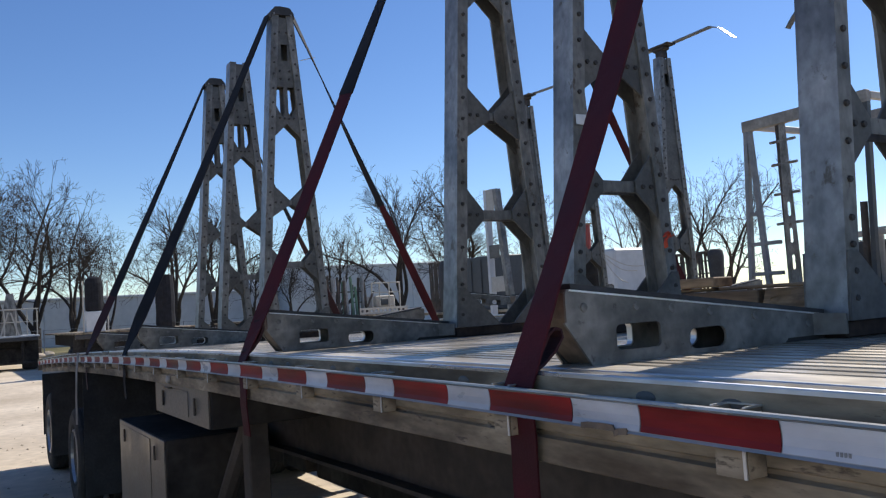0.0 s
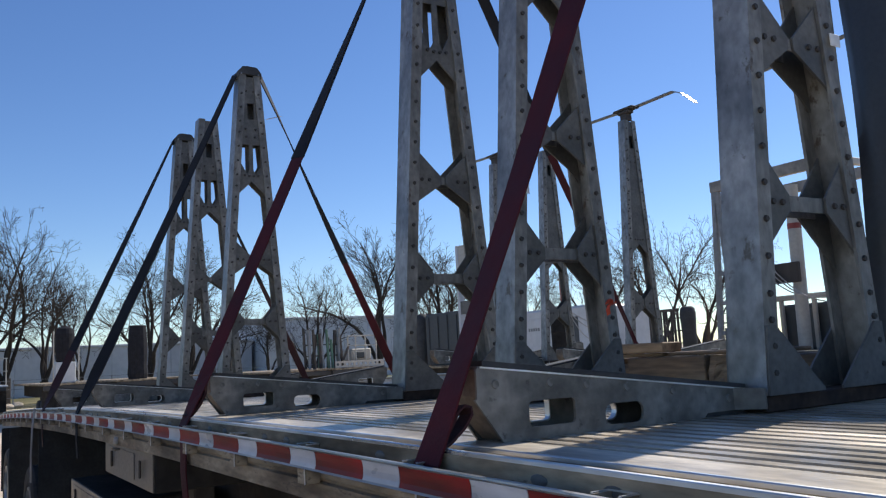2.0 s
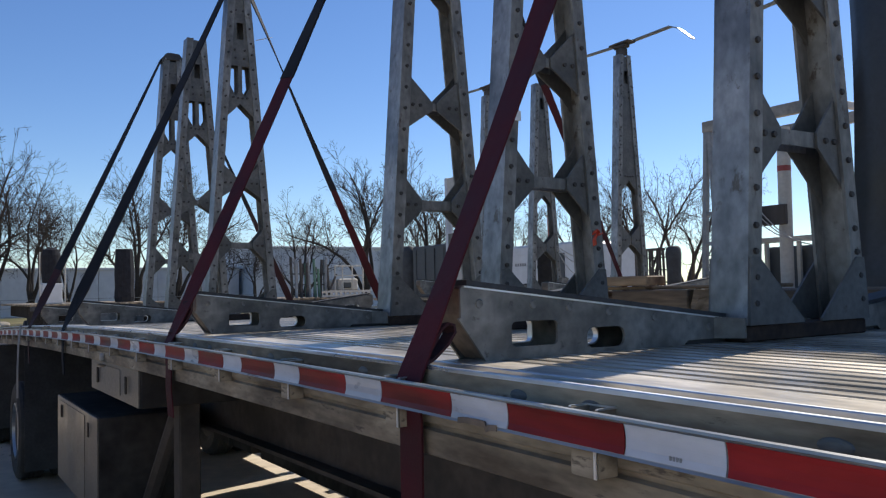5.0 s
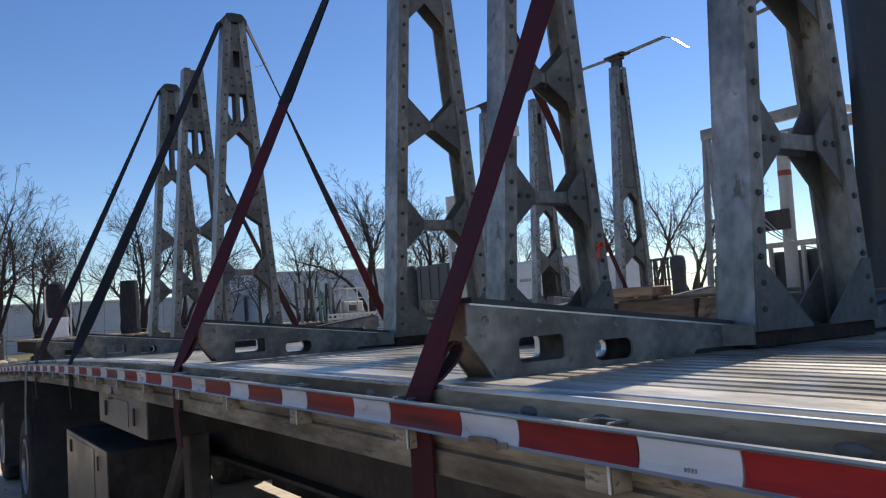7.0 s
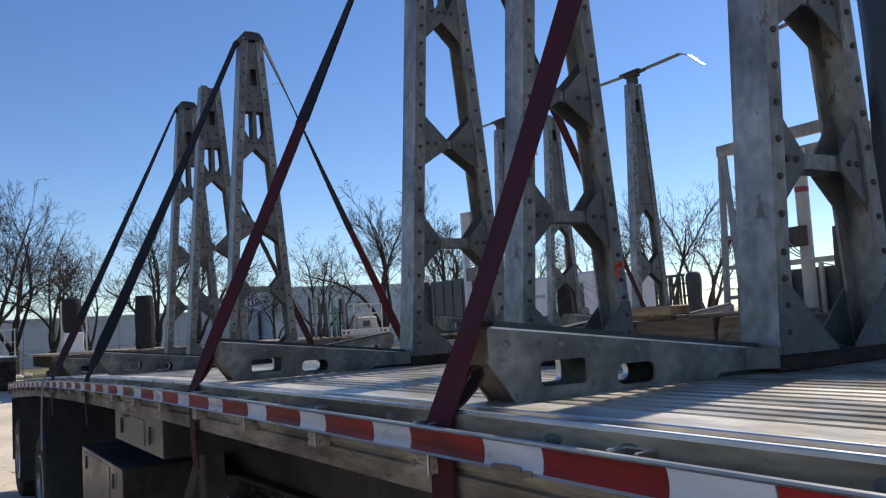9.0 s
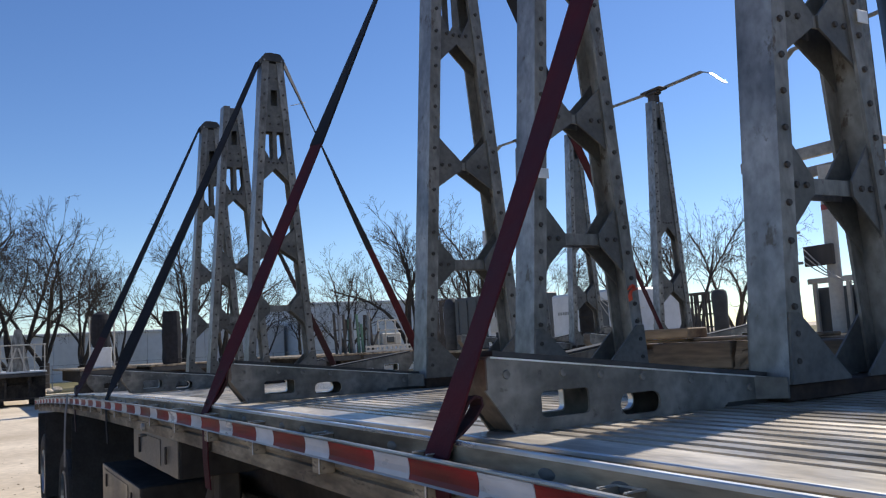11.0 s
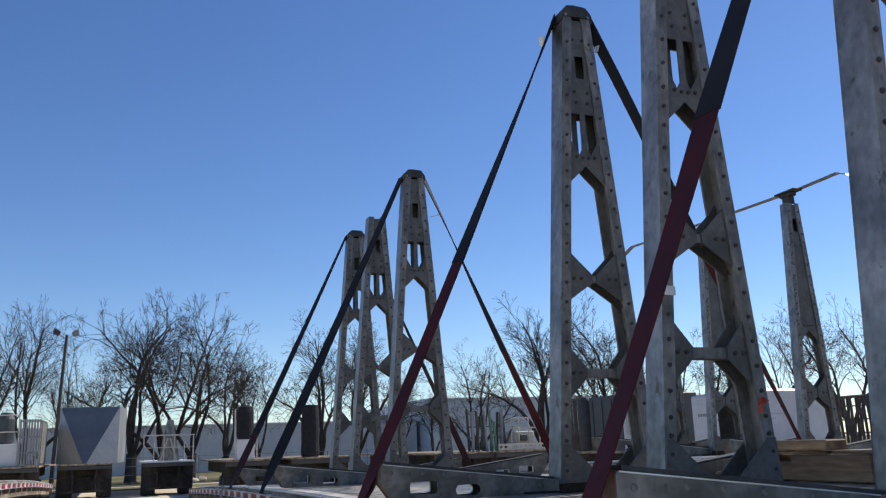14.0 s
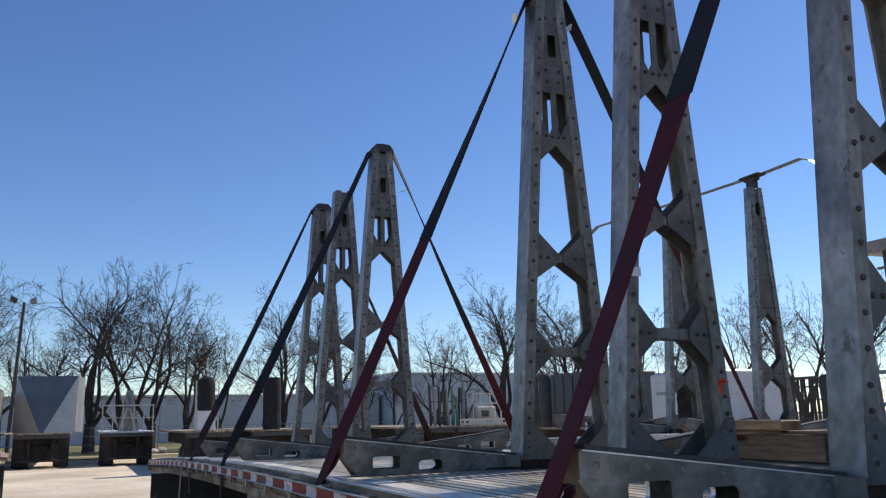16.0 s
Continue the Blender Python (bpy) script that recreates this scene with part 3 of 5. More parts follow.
def foot_thing():
    t = thing("foot_beam", "scuffed galvanised steel foot beam with two slots lying across the deck", "beam", group="foot beams of the towers")
    shape = [(0.155, 0.163), (0.162, 0.172), (1.10, 0.060), (1.10, 0.012), (0.885, 0.012), (0.87, 0.0), (0.228, 0.0), (0.155, 0.095)]
    holes = [slot(0.295, 0.432, 0.028, 0.086, 0.012), slot(0.525, 0.652, 0.012, 0.062, 0.022)]
    for x0, x1 in ((-0.007, 0.0), (-0.108, -0.101)):
        bm = bmesh.new()
        plate(bm, shape, x0, x1, holes)
        part("side_plate", bm, "foot", t, "scratched galvanised side plate")
    # back slot rims in bright metal for the sun catching them from behind
    for h in holes:
        n = len(h)
        cy, cz = sum(p[0] for p in h) / n, sum(p[1] for p in h) / n
        bm = bmesh.new()
        ring = []
        for x, k in ((-0.094, 0.0), (-0.094, 0.003), (-0.112, 0.003), (-0.112, 0.0)):
            ring.append([bm.verts.new((x, y + (k if y < cy else -k), z + (k if z < cz else -k))) for y, z in h])
        for a in range(4):
            p, q = ring[a], ring[(a + 1) % 4]
            for i in range(n):
                bm.faces.new((p[i], p[(i + 1) % n], q[(i + 1) % n], q[i]))
        part("slot_rim", bm, "lip", t, "slot rim made bright as if sunlit")
    # bright strip stands for sunlight along the side plate's top edge
    bm = bmesh.new()
    hexa(bm, [(-0.002, 0.165, 0.1675), (0.003, 0.165, 0.1675), (0.003, 1.09, 0.0575), (-0.002, 1.09, 0.0575), (-0.002, 0.165, 0.1715), (0.003, 0.165, 0.1715), (0.003, 1.09, 0.0615), (-0.002, 1.09, 0.0615)])
    part("top_edge", bm, "lip", t, "upper edge made bright for the sun on it")
    bm = bmesh.new()
    hexa(bm, [(-0.101, 0.160, 0.166), (-0.007, 0.160, 0.166), (-0.007, 1.10, 0.054), (-0.101, 1.10, 0.054), (-0.101, 0.160, 0.172), (-0.007, 0.160, 0.172), (-0.007, 1.10, 0.060), (-0.101, 1.10, 0.060)])
    part("top_plate", bm, "foot", t)
    bm = bmesh.new()
    hexa(bm, [(-0.100, 0.175, 0.172), (-0.004, 0.175, 0.172), (-0.004, 1.09, 0.063), (-0.100, 1.09, 0.063), (-0.100, 0.175, 0.184), (-0.004, 0.175, 0.184), (-0.004, 1.09, 0.073), (-0.100, 1.09, 0.073)])
    part("rubber_strip", bm, "rubber", t, "black rubber strip")
    bm = bmesh.new()
    ribbon(bm, [(-0.054, y, z) for y, z in ((0.160, 0.165), (0.158, 0.135), (0.160, 0.108), (0.172, 0.082), (0.190, 0.055), (0.212, 0.028), (0.234, 0.006))], (0.093, 0, 0), 0.006)
    part("end_plate", bm, "rust", t, "bare brownish end plate")
    bm = bmesh.new()
    hexa(bm, [(-0.002, 0.99, 0.012), (0.067, 1.036, 0.012), (0.067, 1.042, 0.012), (-0.006, 0.996, 0.012), (-0.002, 0.99, 0.0715), (0.067, 1.036, 0.066), (0.067, 1.042, 0.066), (-0.006, 0.996, 0.0715)])
    part("end_tab", bm, "foot", t)
    # dark fill added so no lit deck shows through under the beam's end
    part("pad", boxed(-0.1, -0.008, 0.89, 1.09, 0.0, 0.0118, 0.001), "rubber", t, "black fill under the raised beam end")
    bm = bmesh.new()
    for x0, x1 in ((-0.006, 0.0015), (-0.1095, -0.102)):
        hexa(bm, [(x0, 0.221, 0.0), (x1, 0.221, 0.0), (x1, 0.227, 0.0), (x0, 0.227, 0.0), (x0, 0.148, 0.098), (x1, 0.148, 0.098), (x1, 0.154, 0.1), (x0, 0.154, 0.1)])
    part("toe_flange", bm, "foot", t, "worn toe flange")
    bm = bmesh.new()
    tube(bm, (0, 0, 0), (0.003, 0, 0), 0.0105, 0.009, n=12)
    b = part("rivet", bm, "foot", t)
    b.matrix_basis = pose(0.0, 0.205, 0.13)
    for y, z in ((0.36, 0.125), (0.47, 0.115), (0.60, 0.10), (0.76, 0.08), (0.97, 0.045)):
        share("rivet", b.data, t, pose(0, y, z))
    return t


def cap_thing():
    t = thing("corner_protector", "black plastic corner protector under a strap on a tower head", "strap protector", group="strap protectors")
    bm = bmesh.new()
    prof = [(-0.097, -0.026), (-0.097, 0.022), (-0.062, 0.064), (-0.02, 0.07), (0.055, 0.066), (0.066, 0.06), (0.097, 0.018), (0.097, -0.026), (0.089, -0.026), (0.087, 0.0), (-0.087, 0.0), (-0.089, -0.026)]
    plate(bm, prof, -0.122, 0.01)
    part("shell", bm, "rubber", t)
    for s in (-1, 1):
        bm = bmesh.new()
        box(bm, 0.0102, 0.014, min(s * 0.078, s * 0.066), max(s * 0.078, s * 0.066), -0.004, 0.012)
        part("tab", bm, "steel_grey", t, "pale plastic tab")
    return t


def strap_thing(label, foot, top, split, colours, wide=0.1, twist=0.0, sag=0.02, hang=0.0, twist_mid=0.0, twist_top=0.0):
    """A lashing strap from its foot at the rail to a tower head, in two colours that meet at the fraction split; twist turns it about its own line near its foot, half way and at its top."""
    t = thing("ratchet_strap", label, "strap", group="lashing straps over the towers")
    a, b = Vector(foot), Vector(top)
    d = (b - a).normalized()
    n = d.cross(Vector((1, 0, 0))).normalized()
    pt = lambda f: a.lerp(b, f) + Vector((0.006 * math.sin(f * 9), 0, -sag * math.sin(math.pi * f)))

    def across(f):
        if f < 0.45:
            ang = radians(twist * min(1.0, f / 0.1) + (twist_mid - twist) * max(0.0, f - 0.1) / 0.35)
        else:
            ang = radians(twist_mid + (twist_top - twist_mid) * (f - 0.45) / 0.55)
        return (Vector((1, 0, 0)) * math.cos(ang) + n * math.sin(ang)) * wide / 2

    def band(name, f0, f1, c, thick, k):
        bm = bmesh.new()
        rows = []
        m = 16
        for i in range(m + 1):
            f = f0 + (f1 - f0) * i / m
            p, w = pt(f), across(f) * k
            h = d.cross(w).normalized() * thick / 2
            rows.append([bm.verts.new(q) for q in (p - w - h, p + w - h, p + w + h, p - w + h)])
        for r, s in zip(rows, rows[1:]):
            for q in range(4):
                bm.faces.new((r[q], r[(q + 1) % 4], s[(q + 1) % 4], s[q]))
        bm.faces.new(rows[0][::-1])
        bm.faces.new(rows[-1])
        part(name, bm, c, t, "maroon polyester webbing" if c != "webbing_black" else "black wear sleeve")

    band("lower_webbing", 0.0, split, colours[0], 0.005, 1.0)
    band("upper_webbing", split - 0.012, 1.0, colours[1], 0.009, 1.06)
    if hang:
        bm = bmesh.new()
        ribbon(bm, [a + Vector((0, 0, 0.004)), a + Vector((0.005, 0.002, -0.1)), a + Vector((0.0, 0.002, -hang * 0.6)), a + Vector((0.02, 0.006, -hang))], (wide * 0.9, 0, 0), 0.005)
        part("strap_tail", bm, colours[0], t)
    return t


# ---- the trailer beside the camera and its load ----
near = trailer("long aluminium flatbed trailer with red and white reflective tape", pose(0, 0, 0))
trailer_gear(near)
MID = 1.34
BASE[0], SLOPE[0], HIGH[0] = 0.235, 0.0615, 2.54
slim0 = tower_thing("slim galvanised steel tower standing on the second flatbed", SLIM)
BASE[0], SLOPE[0], HIGH[0] = 0.285, 0.0765, 2.607
tower0 = tower_thing("weathered galvanised steel A-frame tower standing on the flatbed deck")
foot0 = foot_thing()
cap0 = cap_thing()


def put(ob, m):
    global placed
    if ob.name not in placed:
        placed.add(ob.name)
        ob.matrix_basis = m
        return ob
    return copy_thing(ob, m)


placed = set()


def stand(xs, shift, lean):
    """Three towers in a row with foot beams under the outer two and their strap protectors."""
    for k, x in enumerate(xs):
        z = TOP + arch(x)
        if k == 1:
            put(tower0, pose(x, MID + shift, z, lean))
            continue
        put(tower0, pose(x, MID - (0.006 if x > -1 else 0), z) @ Matrix.Diagonal((1.3 if x > -1 else 1, 1.025 if x > -1 else 1, 1, 1)))
        fx = x - 0.068
        put(foot0, pose(fx, 0, z))
        put(foot0, pose(fx - 0.108, WIDE, z, 0, 0, 180))
        put(cap0, pose(x, MID, z + HIGH[0]))


stand((-0.30, -1.41, -2.31), -0.026, -0.5)
stand((-5.20, -6.45, -7.21), 0.02, 0.0)


def lash(front, near_split, far_split, near_col, far_col, near_label, far_label, foot_x, near_turns, far_turns=None, wide=0.088, hang=0.3, head_dx=0.0, far_x=None):
    """The strap from the near rail over a tower's head, and the one from there to the far rail; turns are its twists at foot, middle and top."""
    z = TOP + arch(front)
    head = z + HIGH[0] + 0.04
    strap_thing(near_label, (foot_x, 0.0335, z - 0.03), (front - 0.09 + head_dx, MID - 0.094, head - 0.022), near_split, near_col, wide, near_turns[0], 0.02, hang, near_turns[1], near_turns[2])
    if far_turns:
        strap_thing(far_label, (foot_x if far_x is None else far_x, WIDE - 0.0335, z - 0.03), (front - 0.055, MID + 0.094, head), far_split, far_col, 0.08, far_turns[0], 0.0, 0.3, far_turns[1], far_turns[2])


RB, BB = ("webbing_red", "webbing_black"), ("webbing_black", "webbing_black")
SB, DB = ("webbing_bright", "webbing_black"), ("webbing_dark", "webbing_black")
lash(-0.30, 0.47, 0.5, RB, RB, "taut maroon lashing strap with a black upper sleeve", "", -0.395, (-9, 4, -12), wide=0.1, hang=0.75, head_dx=-0.03)
lash(-2.31, 0.465, 0.5, RB, SB, "taut maroon lashing strap with a black upper sleeve", "red lashing strap with a black sleeve to the far rail", -2.375, (18, 14, -24), (-31, -14, 2), wide=0.092, far_x=-2.27)
lash(-5.20, 0.06, 0.42, BB, RB, "taut black-sleeved lashing strap on the far stand", "maroon strap with a black sleeve to the far rail", -5.22, (42, 28, 10), (34, 6, -45))
lash(-7.21, 0.22, 0.45, DB, DB, "black-sleeved lashing strap with a dark red foot", "maroon strap with a black sleeve to the far rail", -7.22, (42, 24, 0), (40, 5, -35))

bm = bmesh.new()
ribbon(bm, [(-2.37, 0.118, 1.585), (-2.372, 0.116, 1.545), (-2.374, 0.095, 1.5), (-2.376, 0.07, 1.468), (-2.378, 0.055, 1.4525)], (0.05, 0.02, 0), 0.012)
bunch = part("strap_end", bm, "webbing_dark")
tagged(bunch, "dark folded strap end tucked behind a taut strap", "strap")

# slack loop of webbing beside the first strap's foot
bm = bmesh.new()
loop = [(0.050, 1.4465), (0.075, 1.459), (0.110, 1.486), (0.131, 1.512), (0.130, 1.528), (0.117, 1.532), (0.100, 1.520), (0.086, 1.494), (0.066, 1.464)]
ribbon(bm, [(-0.372 - 0.002 * i, y, z) for i, (y, z) in enumerate(loop)], (0.04, 0.006, 0.004), 0.006)
slack = part("strap_loop", bm, "webbing_dark")
tagged(slack, "slack loop of dark maroon webbing on the deck edge", "strap")

bm = bmesh.new()
ribbon(bm, [(-7.36, -0.012, 1.37), (-7.37, -0.03, 1.2), (-7.4, -0.036, 0.95), (-7.46, -0.03, 0.70)], (0.045, 0.01, 0), 0.004)
cord = part("hanging_strap", bm, "steel_grey")
tagged(cord, "pale loose strap end hanging from the trailer rail", "strap")

bm = bmesh.new()
ribbon(bm, [(-0.15, -0.003, 1.3635), (-0.13, -0.004, 1.366), (-0.09, -0.0045, 1.3672), (-0.062, -0.005, 1.3662), (-0.056, -0.007, 1.3585), (-0.05, -0.004, 1.3615), (-0.03, -0.002, 1.363)], (0, 0.001, 0.011), 0.003)
part("dented_edge", bm, "rust", near, "rusty dented edge of the rub rail")

for k in range(4):
    part("print_bar", boxed(0.362 + k * 0.006, 0.366 + k * 0.006, -0.0005, 0.0003, 1.373 + arch(0.37), 1.379 + arch(0.37), 0), "steel_grey", near, "small grey printed bar")

# tags, tape and ribbon on the towers and straps
def scrap(label, cat, mat, c, size, rot, name):
    ob = part(name, boxed(-size[0] / 2, size[0] / 2, -size[1] / 2, size[1] / 2, -size[2] / 2, size[2] / 2, 0.001), mat)
    ob.matrix_basis = pose(*c, *rot)
    return tagged(ob, label, cat)


scrap("small white plastic tag on a strap", "tag", "white", (-2.395, 1.155, 3.915), (0.035, 0.003, 0.055), (20, 10, 30), "strap_tag")
scrap("small white plastic tag on a strap", "tag", "white", (-2.36, 1.495, 3.90), (0.03, 0.003, 0.05), (-20, 0, 20), "strap_tag")
scrap("small white plastic tag on a strap", "tag", "white", (-5.28, 1.57, 3.70), (0.03, 0.004, 0.16), (-70, 0, 20), "strap_tag")
scrap("torn strip of clear tape on a tower post", "tape", "white", (-1.402, 1.13, 2.285), (0.004, 0.055, 0.04), (0, 0, 0), "tape_scrap")
scrap("torn strip of clear tape on a tower post", "tape", "white", (-0.2925, 1.535, 2.56), (0.004, 0.05, 0.04), (0, 0, 0), "tape_scrap")
scrap("torn strip of clear tape on a tower post", "tape", "white", (-2.355, 1.237, 3.68), (0.09, 0.004, 0.02), (0, 4, 0), "tape_scrap")
bm = bmesh.new()
for path in (((1.520, 1.822), (1.532, 1.838), (1.545, 1.832), (1.543, 1.815), (1.528, 1.812)), ((1.530, 1.816), (1.522, 1.798), (1.525, 1.775)), ((1.534, 1.820), (1.550, 1.818), (1.562, 1.825))):
    ribbon(bm, [(-1.396, y, z) for y, z in path], (0.016, 0.004, 0.006), 0.004)
rib = part("marker_ribbon", bm, "orange")
tagged(rib, "bright orange marker ribbon tied to a tower", "ribbon")

# ---- further trailers of the same kind ----
far = trailer("aluminium flatbed trailer loaded with towers behind the first one", pose(-2.0, 4.2, 0.03), taped=())
FAR_MID = 5.435
for k, x in enumerate((-5.02, -6.40, -7.42)):
    z = TOP + arch(x + 2.0) + (0.045, 0.06, 0.15)[k]
    put(slim0, pose(x, FAR_MID, z))
    put(foot0, pose(x - 0.068, 4.2, z - 0.0))
    put(foot0, pose(x - 0.176, 4.2 + WIDE, z, 0, 0, 180))
    if k != 1:
        br = thing("head_bracket", "small black steel bracket on a tower head under a metal strip", "bracket", pose(x - 0.05, FAR_MID, z + 2.54), group="tower head brackets")
        part("plate", boxed(-0.14, 0.14, -0.05, 0.07, 0.116, 0.138, 0.004), "frame", br)
        part("collar", boxed(-0.085, 0.085, -0.045, 0.045, 0.075, 0.1155, 0.012), "frame", br)
        part("stem", boxed(-0.05, 0.05, -0.04, 0.04, 0.0, 0.0745, 0.006), "frame", br)
side = trailer("empty aluminium flatbed trailer with red and white tape and tyres paled as sunlit", pose(-2.7, -4.72, 0.09), taped=(1,), rubber="tyre_sunlit")

# long bar across the heads of two towers on the second trailer
bm = bmesh.new()
ribbon(bm, [(-4.35, 5.51, 4.125), (-4.46, 5.51, 4.175), (-5.07, 5.51, 4.165), (-6.3, 5.51, 4.2), (-7.47, 5.51, 4.25), (-8.08, 5.51, 4.275), (-8.3, 5.51, 4.20)], (0, 0.06, 0), 0.012)
bar = part("flat_bar", bm, "steel_grey")
tagged(bar, "long flat metal strip lying over two tower heads", "metal strip")
# bent end gets far brighter metal than the bar, for the sun's glint
bm = bmesh.new()
ribbon(bm, [(-4.352, 5.51, 4.124), (-4.28, 5.51, 4.06), (-4.19, 5.51, 3.98)], (0, 0.065, 0), 0.01)
part("bent_end", bm, "glint", bar, "bent end in bright metal for the sun's glint")

# dark cylinder added for a closed tower plate, and slack wires behind the middle tower of the second trailer
plate_fill = thing("steel_drum", "dark cylinder standing in for a plate that closes a tower's opening", "drum", pose(-7.09, 6.0, 1.41))
bm = bmesh.new()
lathe(bm, [(0.11, 0.0), (0.118, 0.02), (0.11, 0.04), (0.11, 0.2), (0.118, 0.22), (0.11, 0.24), (0.11, 0.44), (0.118, 0.46), (0.11, 0.48), (0.11, 0.64), (0.118, 0.66), (0.10, 0.66), (0.095, 0.64)], Matrix(), 24)
part("shell", bm, "under", plate_fill)
for k, (ya, za, yb, zb) in enumerate(((5.60, 2.07, 5.98, 1.86), (5.60, 2.09, 6.12, 1.92), (5.61, 2.04, 5.74, 1.72))):
    bm = bmesh.new()
    pts = [Vector((-6.405 + (0.02 + 0.006 * k) * i, ya + (yb - ya) * i / 8, za + (zb - za) * i / 8 - 0.07 * math.sin(math.pi * i / 8))) for i in range(9)]
    for u, w in zip(pts, pts[1:]):
        tube(bm, u, w, 0.005, n=5)
    tagged(part("loose_wire", bm, "steel_white"), "thin pale slack wire hanging from a tower", "wire", group="slack wires")

# short white channel frame at the rear of the second trailer
cf = thing("channel_frame", "short white steel channel frame with dark plates on a trailer", "frame", pose(-10.14, 6.5, 1.372))
part("post", boxed(0.0, 0.07, -0.05, 0.05, 0.0, 2.04, 0.006), "tank", cf, "white channel post")
bm = bmesh.new()
hexa(bm, [(0.50, -0.05, 0), (0.60, -0.05, 0), (0.60, 0.05, 0), (0.50, 0.05, 0), (0.27, -0.05, 2.02), (0.36, -0.05, 2.02), (0.36, 0.05, 2.02), (0.27, 0.05, 2.02)])
part("leaning_post", bm, "tower", cf)
part("head_plate", boxed(0.071, 0.28, -0.045, -0.035, 1.55, 2.03, 0.003), "steel_white", cf)
part("cross_plate", boxed(0.071, 0.36, -0.045, -0.035, 0.92, 1.13, 0.003), "gusset", cf)
part("foot_plate", boxed(0.071, 0.48, -0.045, -0.035, 0.38, 0.62, 0.003), "steel_white", cf)

bm = bmesh.new()
ribbon(bm, [(-3.60, 5.5, 3.875), (-3.52, 5.5, 3.965), (-3.42, 5.5, 4.04), (-3.15, 5.5, 4.058), (-1.9, 5.5, 4.1)], (0, 0.06, 0), 0.014)
bar2 = part("flat_bar", bm, "steel_grey")
tagged(bar2, "flat metal strip with a bent end held by the tarpaulin load", "metal strip")

# timber stacked on the far side of the deck
def timber(x0, x1, y0, y1, z0, z1, turn=0.0):
    cx, cy = (x0 + x1) / 2, (y0 + y1) / 2
    ob = part("timber", boxed(x0 - cx, x1 - cx, y0 - cy, y1 - cy, 0, z1 - z0, 0.006), "lumber")
    ob.matrix_basis = pose(cx, cy, z0, 0, 0, turn)
    return tagged(ob, "sawn brown timber beam lying on the trailer deck", "timber", group="stacked timbers")


timber(-2.10, -1.585, 2.29, 2.43, 1.450, 1.578)
timber(-2.45, -2.12, 2.31, 2.42, 1.450, 1.545, 4)
timber(-2.5, -0.3, 2.475, 2.60, 1.450, 1.575)
timber(-2.46, -1.90, 2.33, 2.46, 1.581, 1.598, 2)
timber(-2.38, -1.85, 2.30, 2.44, 1.602, 1.653, -1)
timber(-1.84, -1.20, 2.31, 2.58, 1.582, 1.600, -2)
timber(-1.20, -0.2, 2.28, 2.43, 1.450, 1.572, 0.5)
bm = bmesh.new()
box(bm, -1.57, -1.215, 2.275, 2.42, 1.450, 1.579)
bmesh.ops.subdivide_edges(bm, edges=list(bm.edges), cuts=9, use_grid_fill=True)
for v in bm.verts:
    if v.co.z > 1.452:
        v.co += 0.022 * noise.noise_vector(v.co * 14)
        v.co.z = min(v.co.z, 1.580)
        if v.co.x < -1.5:
            v.co.x += (v.co.z - 1.45) * 0.35
stump = part("split_log", bm, "lumber")
tagged(stump, "rough split log end lying among the sawn timbers", "timber")
timber(-0.15, 1.6, 2.30, 2.46, 1.450, 1.59)
timber(-0.2, 1.5, 2.31, 2.45, 1.592, 1.68, 1)

# tall tarpaulin-wrapped load on the second trailer
bm = bmesh.new()
box(bm, -2.06, 1.4, 4.6, 6.6, 1.5, 4.97)
bmesh.ops.subdivide_edges(bm, edges=list(bm.edges), cuts=30, use_grid_fill=True)
for v in bm.verts:
    fold = abs(noise.noise(Vector((v.co.x * 3.4 + v.co.z * 0.25, v.co.y * 2.2, v.co.z * 0.3))))
    v.co.y -= (0.3 if v.co.y < 5.0 else 0.05) * fold
    v.co.x += 0.05 * noise.noise(Vector((3.0, v.co.y * 3, v.co.z * 0.6)))
tarp = thing("tarp_load", "tall load wrapped in dark grey creased tarpaulin on the second flatbed", "tarpaulin load")
part("cover", bm, "tarp", tarp, smooth=True)
bm = bmesh.new()
ribbon(bm, [(-2.06 + 0.2 * i, 4.47 + 0.03 * math.sin(i * 1.7), 1.58) for i in range(18)], (0, 0, 0.09), 0.012)
part("hem", bm, "tarp", tarp, "stitched tarpaulin hem")
for x in (-1.3, -0.2, 0.9):
    part("tie_strap", boxed(x - 0.02, x + 0.02, 4.455, 4.46, 1.48, 1.6, 0.001), "webbing_black", tarp, "black tie strap")
bm = bmesh.new()
box(bm, -2.23, -2.10, 4.52, 4.53, 1.47, 4.9)
box(bm, -2.23, -2.22, 4.53, 4.6, 1.47, 4.9)
column2 = part("steel_column", bm, "tower")
tagged(column2, "galvanised channel column beside the tarpaulin load", "column")


